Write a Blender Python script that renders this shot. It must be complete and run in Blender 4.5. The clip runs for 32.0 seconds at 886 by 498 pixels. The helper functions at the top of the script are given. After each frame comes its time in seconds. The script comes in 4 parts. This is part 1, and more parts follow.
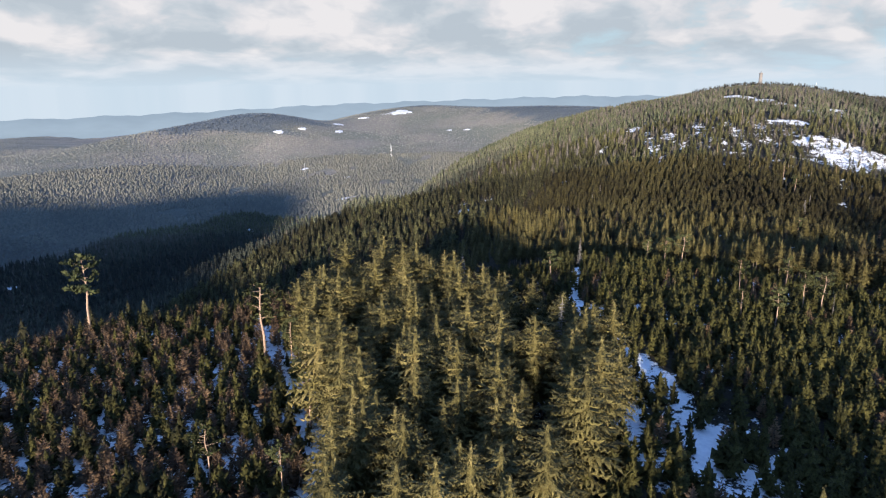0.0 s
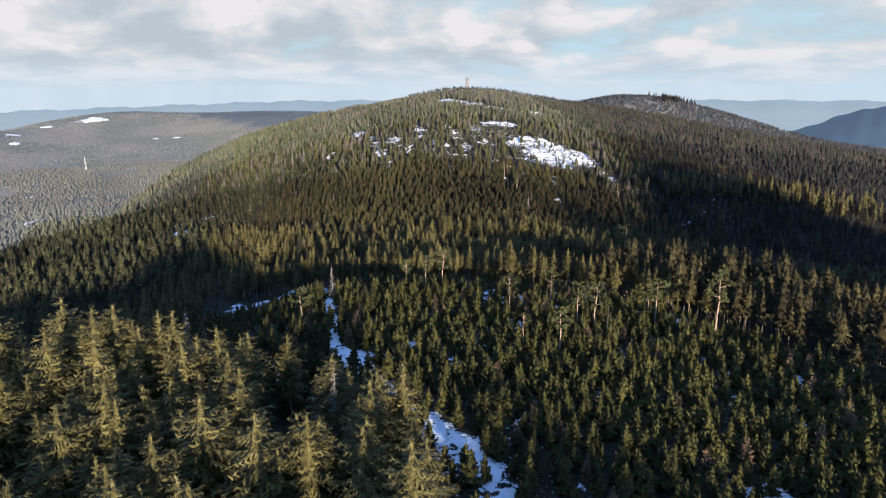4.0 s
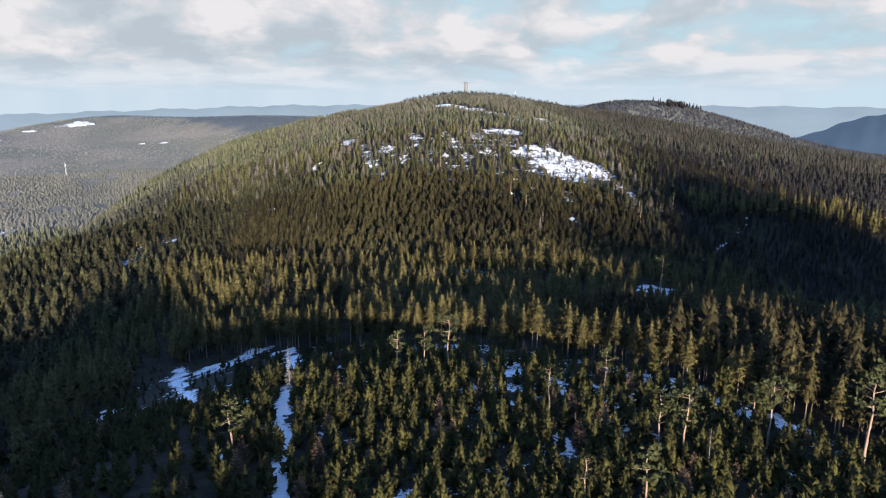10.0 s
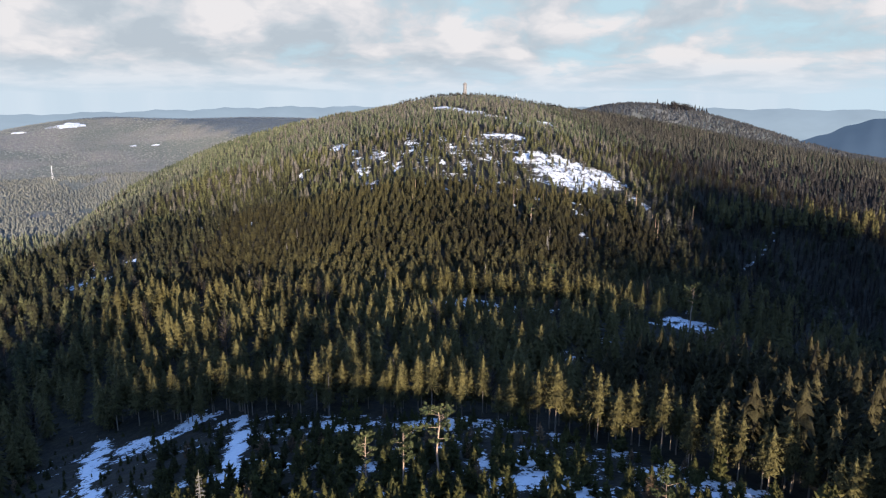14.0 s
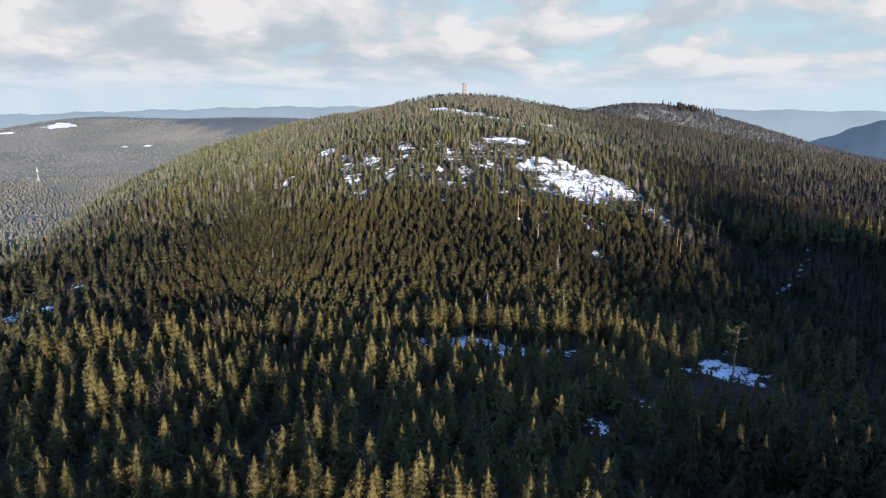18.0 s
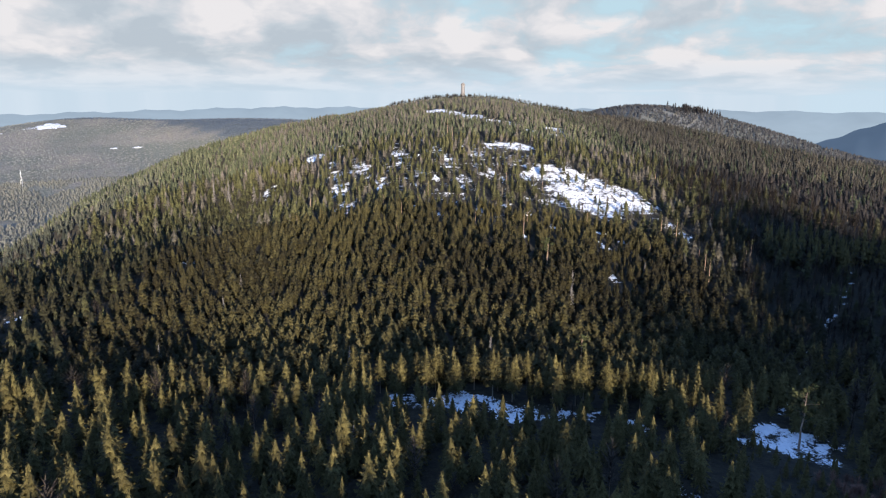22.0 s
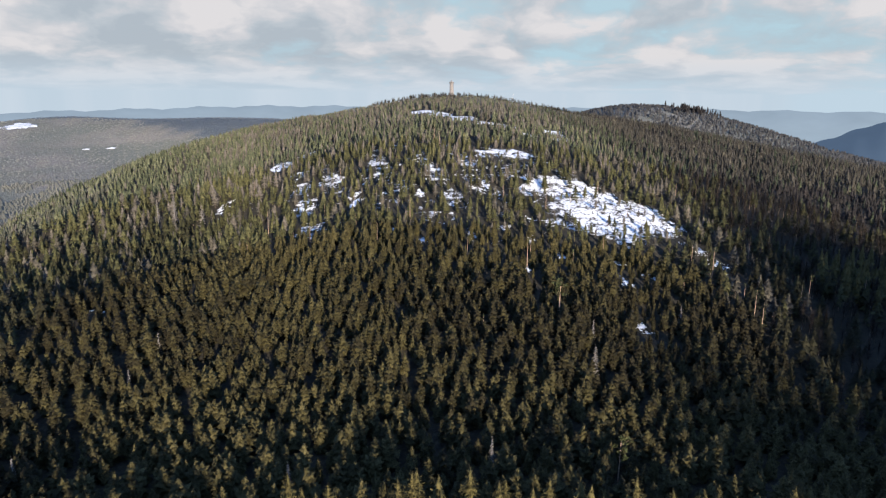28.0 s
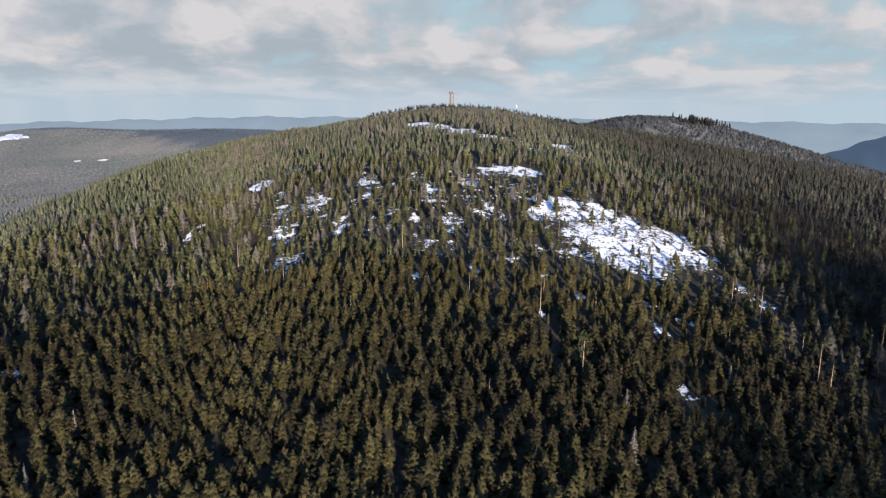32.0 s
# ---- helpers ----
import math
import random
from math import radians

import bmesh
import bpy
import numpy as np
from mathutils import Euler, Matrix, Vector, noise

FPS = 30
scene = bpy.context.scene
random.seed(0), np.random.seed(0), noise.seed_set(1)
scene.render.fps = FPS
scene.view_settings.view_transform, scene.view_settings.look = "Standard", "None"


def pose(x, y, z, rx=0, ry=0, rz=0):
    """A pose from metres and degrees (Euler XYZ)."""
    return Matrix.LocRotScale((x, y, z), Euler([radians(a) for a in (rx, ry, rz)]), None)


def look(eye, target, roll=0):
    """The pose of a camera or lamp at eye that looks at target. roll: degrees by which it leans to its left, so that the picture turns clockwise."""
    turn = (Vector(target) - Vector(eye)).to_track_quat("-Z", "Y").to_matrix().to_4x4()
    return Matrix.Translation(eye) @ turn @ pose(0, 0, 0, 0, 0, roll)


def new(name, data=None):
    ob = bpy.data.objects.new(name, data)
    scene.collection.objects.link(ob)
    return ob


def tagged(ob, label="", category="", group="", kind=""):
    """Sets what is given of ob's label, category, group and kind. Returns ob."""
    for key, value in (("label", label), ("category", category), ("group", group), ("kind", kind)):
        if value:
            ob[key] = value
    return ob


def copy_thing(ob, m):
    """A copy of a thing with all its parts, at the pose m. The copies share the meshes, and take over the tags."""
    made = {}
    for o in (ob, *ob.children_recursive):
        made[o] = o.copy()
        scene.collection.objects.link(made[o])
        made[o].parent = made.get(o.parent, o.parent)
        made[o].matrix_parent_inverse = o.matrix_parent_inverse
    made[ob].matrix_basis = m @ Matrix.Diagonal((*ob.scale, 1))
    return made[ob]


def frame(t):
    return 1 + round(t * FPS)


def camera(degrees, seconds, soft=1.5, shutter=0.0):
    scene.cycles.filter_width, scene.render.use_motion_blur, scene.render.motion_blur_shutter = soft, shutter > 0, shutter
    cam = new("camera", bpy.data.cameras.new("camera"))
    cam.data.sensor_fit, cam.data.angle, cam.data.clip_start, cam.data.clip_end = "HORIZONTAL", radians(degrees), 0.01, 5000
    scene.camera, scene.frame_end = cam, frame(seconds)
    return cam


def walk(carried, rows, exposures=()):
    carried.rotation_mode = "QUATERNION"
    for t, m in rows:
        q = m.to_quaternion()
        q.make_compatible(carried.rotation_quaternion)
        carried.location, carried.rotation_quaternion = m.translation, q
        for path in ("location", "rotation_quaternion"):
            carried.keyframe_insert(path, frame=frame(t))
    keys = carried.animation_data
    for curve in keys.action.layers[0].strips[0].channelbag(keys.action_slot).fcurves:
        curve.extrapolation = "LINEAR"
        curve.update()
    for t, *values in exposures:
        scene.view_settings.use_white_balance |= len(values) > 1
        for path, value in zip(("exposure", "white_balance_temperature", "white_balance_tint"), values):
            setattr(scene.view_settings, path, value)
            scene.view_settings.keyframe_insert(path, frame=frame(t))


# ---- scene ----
cam = camera(66.2, 32.0, soft=1.2)
PATH = [
    (0, look((12.98, -106.48, 97.67), (-19.65, -14.94, 74.13), -0.48)),
    (0.5, look((10.13, -101.13, 97.37), (-17.72, -7.99, 73.93), -0.46)),
    (1, look((7.66, -95.69, 97.09), (-14.58, -1.04, 73.73), -0.43)),
    (1.5, look((5.53, -90.18, 96.83), (-10.73, 5.68, 73.44), -0.41)),
    (2, look((3.73, -84.59, 96.59), (-6.17, 12.16, 73.32), -0.39)),
    (2.5, look((2.22, -78.92, 96.36), (-1.32, 18.29, 73.17), -0.36)),
    (3, look((0.97, -73.18, 96.16), (2.37, 24.10, 73.02), -0.34)),
    (3.5, look((-0.02, -67.37, 95.97), (5.68, 29.75, 72.82), -0.32)),
    (5.5, look((-1.95, -43.44, 95.36), (4.52, 53.67, 72.41), -0.23)),
    (6, look((-2.02, -37.30, 95.25), (4.51, 59.84, 72.43), -0.21)),
    (9, look((-0.12, 0.66, 94.85), (6.61, 97.89, 72.44), -0.08)),
    (11, look((2.48, 26.86, 94.81), (9.46, 124.05, 72.33), -0.01)),
    (13, look((5.48, 53.57, 94.91), (12.50, 150.80, 72.62), 0.06)),
    (16.5, look((10.81, 101.09, 95.34), (17.90, 198.34, 73.16), 0.16)),
    (19, look((14.36, 135.30, 95.77), (21.55, 232.52, 73.51), 0.23)),
    (21, look((17.04, 162.67, 96.13), (24.44, 259.89, 73.89), 0.27)),
    (23, look((19.68, 190.01, 96.49), (27.04, 287.27, 74.42), 0.31)),
    (23.5, look((20.34, 196.84, 96.57), (27.71, 294.10, 74.51), 0.32)),
    (24, look((21.01, 203.67, 96.65), (28.75, 300.90, 74.59), 0.33)),
    (24.5, look((21.69, 210.49, 96.73), (30.10, 307.68, 74.73), 0.34)),
    (25, look((22.38, 217.31, 96.80), (31.28, 314.46, 74.81), 0.34)),
    (25.5, look((23.07, 224.14, 96.87), (32.10, 321.25, 74.76), 0.35)),
    (28, look((26.76, 258.35, 97.11), (35.77, 355.40, 74.76), 0.38)),
    (29, look((28.33, 272.12, 97.16), (37.34, 369.18, 74.83), 0.39)),
    (29.5, look((29.14, 279.03, 97.18), (38.16, 376.11, 74.93), 0.40)),
    (30, look((29.96, 285.98, 97.18), (38.98, 383.32, 76.12), 0.40)),
    (30.5, look((30.80, 292.95, 97.17), (39.81, 390.32, 76.25), 0.41)),
    (32, look((33.33, 314.09, 97.09), (42.27, 411.48, 76.23), 0.42)),
]
walk(cam, PATH, exposures=[(0, 1.45), (20, 1.45), (25, 1.40), (28, 1.28), (32, 1.14)])

# ---- sky, sun and exposure ----
SUN_ELEVATION, SUN_FROM = 9.3, 168.0  # degrees; the bearing the light comes from, clockwise from +y
scene.view_settings.exposure = 1.45


def nodes_of(owner):
    owner.use_nodes = True
    t = owner.node_tree
    t.nodes.clear()
    return t


class Net:
    """Short hand for building a node tree."""

    def __init__(self, tree):
        self.tree = tree

    def add(self, kind, inputs=None, **settings):
        n = self.tree.nodes.new(kind)
        for k, v in settings.items():
            setattr(n, k, v)
        for k, v in (inputs or {}).items():
            if isinstance(v, bpy.types.NodeSocket):
                self.tree.links.new(v, n.inputs[k])
            else:
                n.inputs[k].default_value = v
        return n

    def math(self, op, a, b=0.0, c=0.0, clamp=False):
        return self.add("ShaderNodeMath", {0: a, 1: b, 2: c}, operation=op, use_clamp=clamp).outputs[0]

    def mix(self, f, a, b):
        n = self.add("ShaderNodeMix", {"Factor": f}, data_type="RGBA")
        for i, v in ((6, a), (7, b)):
            if isinstance(v, bpy.types.NodeSocket):
                self.tree.links.new(v, n.inputs[i])
            else:
                n.inputs[i].default_value = v
        return n.outputs[2]

    def ramp(self, f, *stops):
        n = self.add("ShaderNodeValToRGB", {0: f})
        e = n.color_ramp.elements
        while len(e) < len(stops):
            e.new(0.5)
        for el, (p, c) in zip(e, stops):
            el.position, el.color = p, c if len(c) == 4 else (*c, 1)
        return n.outputs[0]

    def noise(self, vec, scale, detail=3.0, rough=0.55):
        return self.add("ShaderNodeTexNoise", {"Vector": vec, "Scale": scale, "Detail": detail, "Roughness": rough}).outputs[0]


world = bpy.data.worlds.new("sky")
scene.world = world
net = Net(nodes_of(world))
way = net.add("ShaderNodeTexCoord").outputs["Generated"]
raised = net.add("ShaderNodeVectorMath", {0: way, 1: (0, 0, 0.3)}, operation="ADD").outputs[0]
clear = net.add("ShaderNodeTexSky", {"Vector": raised}, sky_type="NISHITA", sun_disc=False, sun_elevation=radians(SUN_ELEVATION), sun_rotation=radians(SUN_FROM), altitude=800, air_density=1.0, dust_density=0.6, ozone_density=4.0).outputs[0]
part_xyz = net.add("ShaderNodeSeparateXYZ", {0: way}).outputs
# clouds lie flatter towards the horizon
level = net.math("MULTIPLY", net.math("LOGARITHM", net.math("ADD", net.math("MAXIMUM", part_xyz[2], 0.0), 0.035), 2.7183), 0.26)
flat = net.add("ShaderNodeCombineXYZ", {0: part_xyz[0], 1: part_xyz[1], 2: level}).outputs[0]
warp = net.add("ShaderNodeTexNoise", {"Vector": flat, "Scale": 7.0, "Detail": 4.0}).outputs[1]
drift = net.add("ShaderNodeVectorMath", {0: flat, 1: net.add("ShaderNodeVectorMath", {0: warp, 1: (0.10, 0.10, 0.07)}, operation="MULTIPLY").outputs[0]}, operation="ADD").outputs[0]
above = net.add("ShaderNodeVectorMath", {0: drift, 1: (0.02, -0.02, 0.06)}, operation="ADD").outputs[0]
dense, over = net.noise(drift, 6.5, 6.0, 0.52), net.noise(above, 6.5, 4.0, 0.48)
puffs = net.noise(drift, 19.0, 5.0, 0.55)
bank = net.noise(flat, 3.1, 2.0, 0.5)
thickness = net.math("ADD", dense, net.math("MULTIPLY", net.math("SUBTRACT", puffs, 0.5), 0.35))
cover = net.ramp(net.math("SUBTRACT", thickness, net.math("MULTIPLY", part_xyz[0], 0.20)), (0.27, (0, 0, 0)), (0.45, (1, 1, 1)))
lit = net.math("ADD", 0.5, net.math("MULTIPLY", net.math("SUBTRACT", dense, over), 2.6))
lit = net.math("ADD", lit, net.math("ADD", net.math("MULTIPLY", net.math("SUBTRACT", puffs, 0.5), 0.75), net.math("MULTIPLY", net.math("SUBTRACT", bank, 0.5), 0.5)))
shade = net.ramp(lit, (0.22, (5.3, 5.9, 6.6)), (0.42, (6.2, 6.7, 7.3)), (0.60, (7.5, 7.5, 7.9)), (0.84, (9.2, 8.8, 8.9)))
low_haze = net.ramp(part_xyz[2], (0.0, (1, 1, 1)), (0.05, (0, 0, 0)))
sky = net.mix(net.math("MULTIPLY", cover, 0.92), net.mix(0.8, clear, (6.8, 9.2, 10.2, 1)), shade)
sky = net.mix(net.math("MULTIPLY", low_haze, 0.8), sky, (6.6, 8.0, 9.3, 1))
overhead = net.ramp(part_xyz[2], (0.14, (0, 0, 0)), (0.24, (1, 1, 1)))
blue = net.add("ShaderNodeVectorMath", {0: clear, 1: (6.6, 7.2, 8.3)}, operation="MULTIPLY").outputs[0]
sky = net.mix(net.math("MULTIPLY", overhead, 0.85), sky, blue)
net.add("ShaderNodeOutputWorld", {0: net.add("ShaderNodeBackground", {0: sky, 1: 0.0345}).outputs[0]})

bearing = radians(SUN_FROM)
sun_data = bpy.data.lights.new("sun", "SUN")
sun_data.energy, sun_data.angle, sun_data.color = 4.8, radians(1.5), (1.0, 0.88, 0.74)
sun = new("sun", sun_data)
toward = Vector((math.sin(bearing) * math.cos(radians(SUN_ELEVATION)), math.cos(bearing) * math.cos(radians(SUN_ELEVATION)), math.sin(radians(SUN_ELEVATION))))
sun.matrix_world = look(toward * 300, (0, 0, 0))

# ---- materials ----


def material(name, build):
    m = bpy.data.materials.new(name)
    n = Net(nodes_of(m))
    shader = build(n)
    n.add("ShaderNodeOutputMaterial", {0: shader})
    return m


def surface(n, colour, rough, bump=None, bump_depth=0.1, metal=0.0, spec=0.3):
    ins = {"Base Color": colour, "Roughness": rough, "Metallic": metal, "Specular IOR Level": spec}
    if bump is not None:
        ins["Normal"] = n.add("ShaderNodeBump", {"Height": bump, "Distance": bump_depth, "Strength": 0.8}).outputs[0]
    return n.add("ShaderNodeBsdfPrincipled", ins).outputs[0]


def place(n):
    return n.add("ShaderNodeTexCoord").outputs["Object"]


def ground_look(n):
    p = place(n)
    snow = n.add("ShaderNodeAttribute", attribute_name="snow").outputs["Fac"]
    rag = n.math("ADD", n.math("MULTIPLY", n.noise(p, 0.16, 4.0, 0.65), 1.3), n.math("MULTIPLY", n.noise(p, 0.9, 4.0, 0.7), 1.1))
    lies = n.ramp(n.math("ADD", snow, n.math("SUBTRACT", rag, 1.22)), (0.46, (0, 0, 0)), (0.54, (1, 1, 1)))
    soil = n.ramp(n.noise(p, 0.35, 5.0, 0.7), (0.3, (0.012, 0.011, 0.008)), (0.5, (0.028, 0.023, 0.014)), (0.7, (0.055, 0.045, 0.025)))
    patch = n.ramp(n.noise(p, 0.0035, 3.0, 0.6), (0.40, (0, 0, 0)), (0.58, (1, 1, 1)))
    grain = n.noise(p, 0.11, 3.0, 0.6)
    # far ground: pale tones with the distance haze painted in
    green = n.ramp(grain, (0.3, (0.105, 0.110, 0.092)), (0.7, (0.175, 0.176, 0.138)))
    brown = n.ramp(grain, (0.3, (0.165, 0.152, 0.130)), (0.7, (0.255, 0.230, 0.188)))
    # back ridge ground: bluish haze and shade held in the tone
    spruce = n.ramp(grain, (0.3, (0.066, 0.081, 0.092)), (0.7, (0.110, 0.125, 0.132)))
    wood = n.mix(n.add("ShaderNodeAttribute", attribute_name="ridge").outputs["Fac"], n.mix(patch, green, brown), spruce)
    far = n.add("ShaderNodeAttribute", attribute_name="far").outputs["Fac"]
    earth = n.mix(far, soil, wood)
    white = n.ramp(n.noise(p, 0.8, 4.0), (0.3, (0.74, 0.76, 0.80)), (0.7, (0.90, 0.91, 0.92)))
    tone = n.mix(lies, earth, white)
    return surface(n, tone, n.math("SUBTRACT", 0.95, n.math("MULTIPLY", lies, 0.35)), n.math("ADD", n.math("MULTIPLY", lies, 0.2), n.math("ADD", n.noise(p, 0.9, 5.0), n.math("MULTIPLY", n.math("MULTIPLY", far, grain), 9.0))), 0.5)


def needle_look(dark, light, tip, gap_shade=1.0):
    def build(n):
        p = place(n)
        tint = n.add("ShaderNodeAttribute", attribute_name="tint").outputs["Fac"]
        island = n.add("ShaderNodeNewGeometry").outputs["Random Per Island"]
        own = n.add("ShaderNodeObjectInfo").outputs["Random"]
        v = n.math("ADD", n.math("MULTIPLY", tint, 0.45), n.math("ADD", n.math("MULTIPLY", island, 0.35), n.math("MULTIPLY", own, 0.2)))
        v = n.math("ADD", v, n.math("MULTIPLY", n.math("SUBTRACT", n.noise(p, 1.7, 3.0), 0.5), 0.5))
        c = n.ramp(v, (0.15, dark), (0.55, light), (0.9, tip))
        # shade between twigs, painted in as dark noise spots
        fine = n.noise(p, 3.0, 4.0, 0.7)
        c = n.mix(n.math("MULTIPLY", n.ramp(fine, (0.38, (1, 1, 1)), (0.52, (0, 0, 0))), gap_shade), c, (*[0.3 * a for a in dark], 1))
        return surface(n, c, 0.8, fine, 0.35, spec=0.15)

    return build


def bark_look(low, high):
    def build(n):
        p = place(n)
        s = n.add("ShaderNodeMapping", {"Vector": p, "Scale": (6, 6, 1.2)}).outputs[0]
        c = n.ramp(n.noise(s, 1.0, 5.0, 0.7), (0.3, low), (0.7, high))
        return surface(n, c, 0.9, n.noise(s, 1.5, 4.0), 0.05)

    return build


M_GROUND = material("forest_floor_and_snow", ground_look)
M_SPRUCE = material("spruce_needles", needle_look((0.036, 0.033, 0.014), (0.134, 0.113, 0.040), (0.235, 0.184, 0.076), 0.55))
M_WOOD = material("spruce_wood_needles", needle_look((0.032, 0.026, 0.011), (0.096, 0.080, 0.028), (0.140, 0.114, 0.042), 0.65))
# slope and hill needles: greyer and greener, some distance haze mixed in
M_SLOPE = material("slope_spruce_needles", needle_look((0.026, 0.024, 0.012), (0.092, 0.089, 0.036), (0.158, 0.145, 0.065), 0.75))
M_UPPER = material("hazed_hill_spruce_needles", needle_look((0.032, 0.038, 0.024), (0.093, 0.101, 0.053), (0.178, 0.175, 0.100), 0.7))
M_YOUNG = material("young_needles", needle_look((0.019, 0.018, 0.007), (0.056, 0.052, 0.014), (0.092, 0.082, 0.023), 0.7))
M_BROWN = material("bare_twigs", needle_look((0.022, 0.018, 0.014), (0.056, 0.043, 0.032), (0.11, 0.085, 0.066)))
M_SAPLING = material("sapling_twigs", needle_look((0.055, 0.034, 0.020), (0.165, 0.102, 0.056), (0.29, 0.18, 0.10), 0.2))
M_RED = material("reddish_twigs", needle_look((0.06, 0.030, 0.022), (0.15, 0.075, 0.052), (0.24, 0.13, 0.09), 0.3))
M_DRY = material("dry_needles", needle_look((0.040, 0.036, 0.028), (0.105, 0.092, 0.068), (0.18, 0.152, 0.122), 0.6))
# far and spur woods: the haze of the air is painted into these greyish tones
M_FAR = material("haze_toned_distant_woods", needle_look((0.100, 0.102, 0.088), (0.132, 0.130, 0.106), (0.172, 0.163, 0.128), 0.0))
# ridge woods: bluish haze and the ridge's shade are put into the colour
M_HAZE_SHADE_WOOD = material("haze_and_shade_ridge_woods", needle_look((0.070, 0.086, 0.100), (0.102, 0.119, 0.130), (0.134, 0.147, 0.150), 0.0))
M_SPUR = material("haze_toned_spur_woods", needle_look((0.062, 0.065, 0.056), (0.096, 0.095, 0.074), (0.13, 0.122, 0.094), 0.0))
# rim needles: brownish, and darkened to paint in the rim's shade
M_RIMWOOD = material("brownish_shaded_rim_needles", needle_look((0.018, 0.014, 0.007), (0.054, 0.044, 0.017), (0.098, 0.078, 0.031), 0.75))
# paler again: distance haze put into the colour
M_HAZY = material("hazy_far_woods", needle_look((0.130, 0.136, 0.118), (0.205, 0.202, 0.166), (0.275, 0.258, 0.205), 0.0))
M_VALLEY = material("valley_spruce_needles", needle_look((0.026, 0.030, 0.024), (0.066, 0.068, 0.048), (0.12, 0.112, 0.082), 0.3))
# brown flank twigs, darkened so part of the flank's shade is in the colour
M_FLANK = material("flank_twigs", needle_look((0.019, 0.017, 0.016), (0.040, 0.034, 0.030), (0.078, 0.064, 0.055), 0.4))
# thicket: a darker wood tone that holds the dimness of the hollow
M_THICKET = material("dimmed_thicket_needles", needle_look((0.023, 0.019, 0.009), (0.066, 0.056, 0.021), (0.112, 0.092, 0.037), 0.7))
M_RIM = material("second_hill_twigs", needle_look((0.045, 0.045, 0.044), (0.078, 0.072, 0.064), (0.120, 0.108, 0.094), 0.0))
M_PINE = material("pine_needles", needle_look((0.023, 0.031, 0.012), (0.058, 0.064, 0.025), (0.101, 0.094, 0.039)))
M_BARK = material("spruce_bark", bark_look((0.10, 0.075, 0.056), (0.27, 0.205, 0.15)))
M_PINEBARK = material("pine_bark", bark_look((0.16, 0.105, 0.075), (0.40, 0.28, 0.20)))
M_DEAD = material("weathered_dead_wood", bark_look((0.10, 0.09, 0.08), (0.26, 0.23, 0.21)))

# ---- lie of the land ----
# stations along the crest: y, crest x, crest height, flat width to the west, slope west, flat width to the east, slope east
CREST = [
    # the first two stations, unseen behind the start, are raised to shade the valley
    (-900, 0, 70, 420, 0.20, 300, 0.12),
    (-300, 0, 42, 290, 0.25, 160, 0.10),
    (-40, 0, 24, 185, 0.50, 80, 0.06),
    (50, 0, 22, 180, 0.55, 70, 0.06),
    (115, -12, 24, 100, 0.50, 45, 0.08),
    (168, -14, 23, 45, 0.40, 42, 0.08),
    (212, -10, 15, 32, 0.30, 55, 0.07),
    (252, 0, 6, 45, 0.24, 60, 0.08),
    (330, 20, -3, 110, 0.22, 70, 0.11),
    (395, 25, -8, 190, 0.28, 60, 0.09),
    (455, 25, -9, 210, 0.28, 60, 0.10),
    (520, 30, 2, 180, 0.24, 60, 0.11),
    (600, 45, 15, 90, 0.20, 70, 0.11),
    (680, 60, 29, 60, 0.22, 90, 0.12),
    (760, 75, 48, 60, 0.22, 80, 0.14),
    (1000, 95, 72, 60, 0.22, 60, 0.152),
    (1215, 126, 92, 50, 0.20, 60, 0.189),
    (1400, 150, 80, 60, 0.22, 70, 0.162),
    (1900, 250, 22, 100, 0.20, 100, 0.098),
    (2600, 300, -70, 150, 0.15, 150, 0.12),
]
# far hills, and unseen ones that cast shade: x, y, radius, height over the valley floor
FAR_AND_SHADE_HILLS = [
    (-1144, 2931, 568, 153), (-1522, 2124, 367, 116), (-292, 2700, 480, 138), (-820, 1980, 420, 30), (641, 1897, 414, 208), (879, 1526, 288, 74),
    (-1744, 1686, 392, 63), (-1580, 1106, 420, 30), (600, 3300, 800, 60), (-900, -500, 700, 40), (900, -700, 700, 60),
    # unseen hills added to shade the eastern flank and the western valley
    (410, -60, 150, 236), (235, -60, 75, 150), (720, -60, 260, 140), (-480, -700, 380, 308), (-960, -780, 260, 170), (-1380, -800, 330, 245),
]
# low knolls and hollows on the hill's flank: x, y, half width, half depth, height
KNOLLS = [(350, 565, 110, 45, 6), (500, 650, 140, 60, 5)]
# the ravine behind the western shoulder, and the spur beyond it
KNOLLS += [(-258, 738, 75, 34, 15), (-192, 770, 40, 36, 9), (-172, 850, 24, 50, 8), (-320, 840, 75, 55, -27), (-238, 840, 50, 55, -24), (-188, 895, 38, 60, -20), (-174, 985, 32, 60, -15), (-345, 1030, 100, 65, 16), (-300, 1150, 110, 90, 16)]
VALLEY = -155.0


def smooth_stations(y):
    """Values of all columns of CREST at y, eased between the stations."""
    t = np.array(CREST, float)
    ys = t[:, 0]
    i = np.clip(np.searchsorted(ys, y) - 1, 0, len(ys) - 2)
    f = np.clip((y - ys[i]) / (ys[i + 1] - ys[i]), 0, 1)
    m = np.gradient(t[:, 1:], ys, axis=0)
    h = (ys[i + 1] - ys[i])[..., None]
    f = f[..., None]
    a, b, c, d = 2 * f**3 - 3 * f**2 + 1, f**3 - 2 * f**2 + f, -2 * f**3 + 3 * f**2, f**3 - f**2
    return a * t[i, 1:] + b * h * m[i] + c * t[i + 1, 1:] + d * h * m[i + 1]


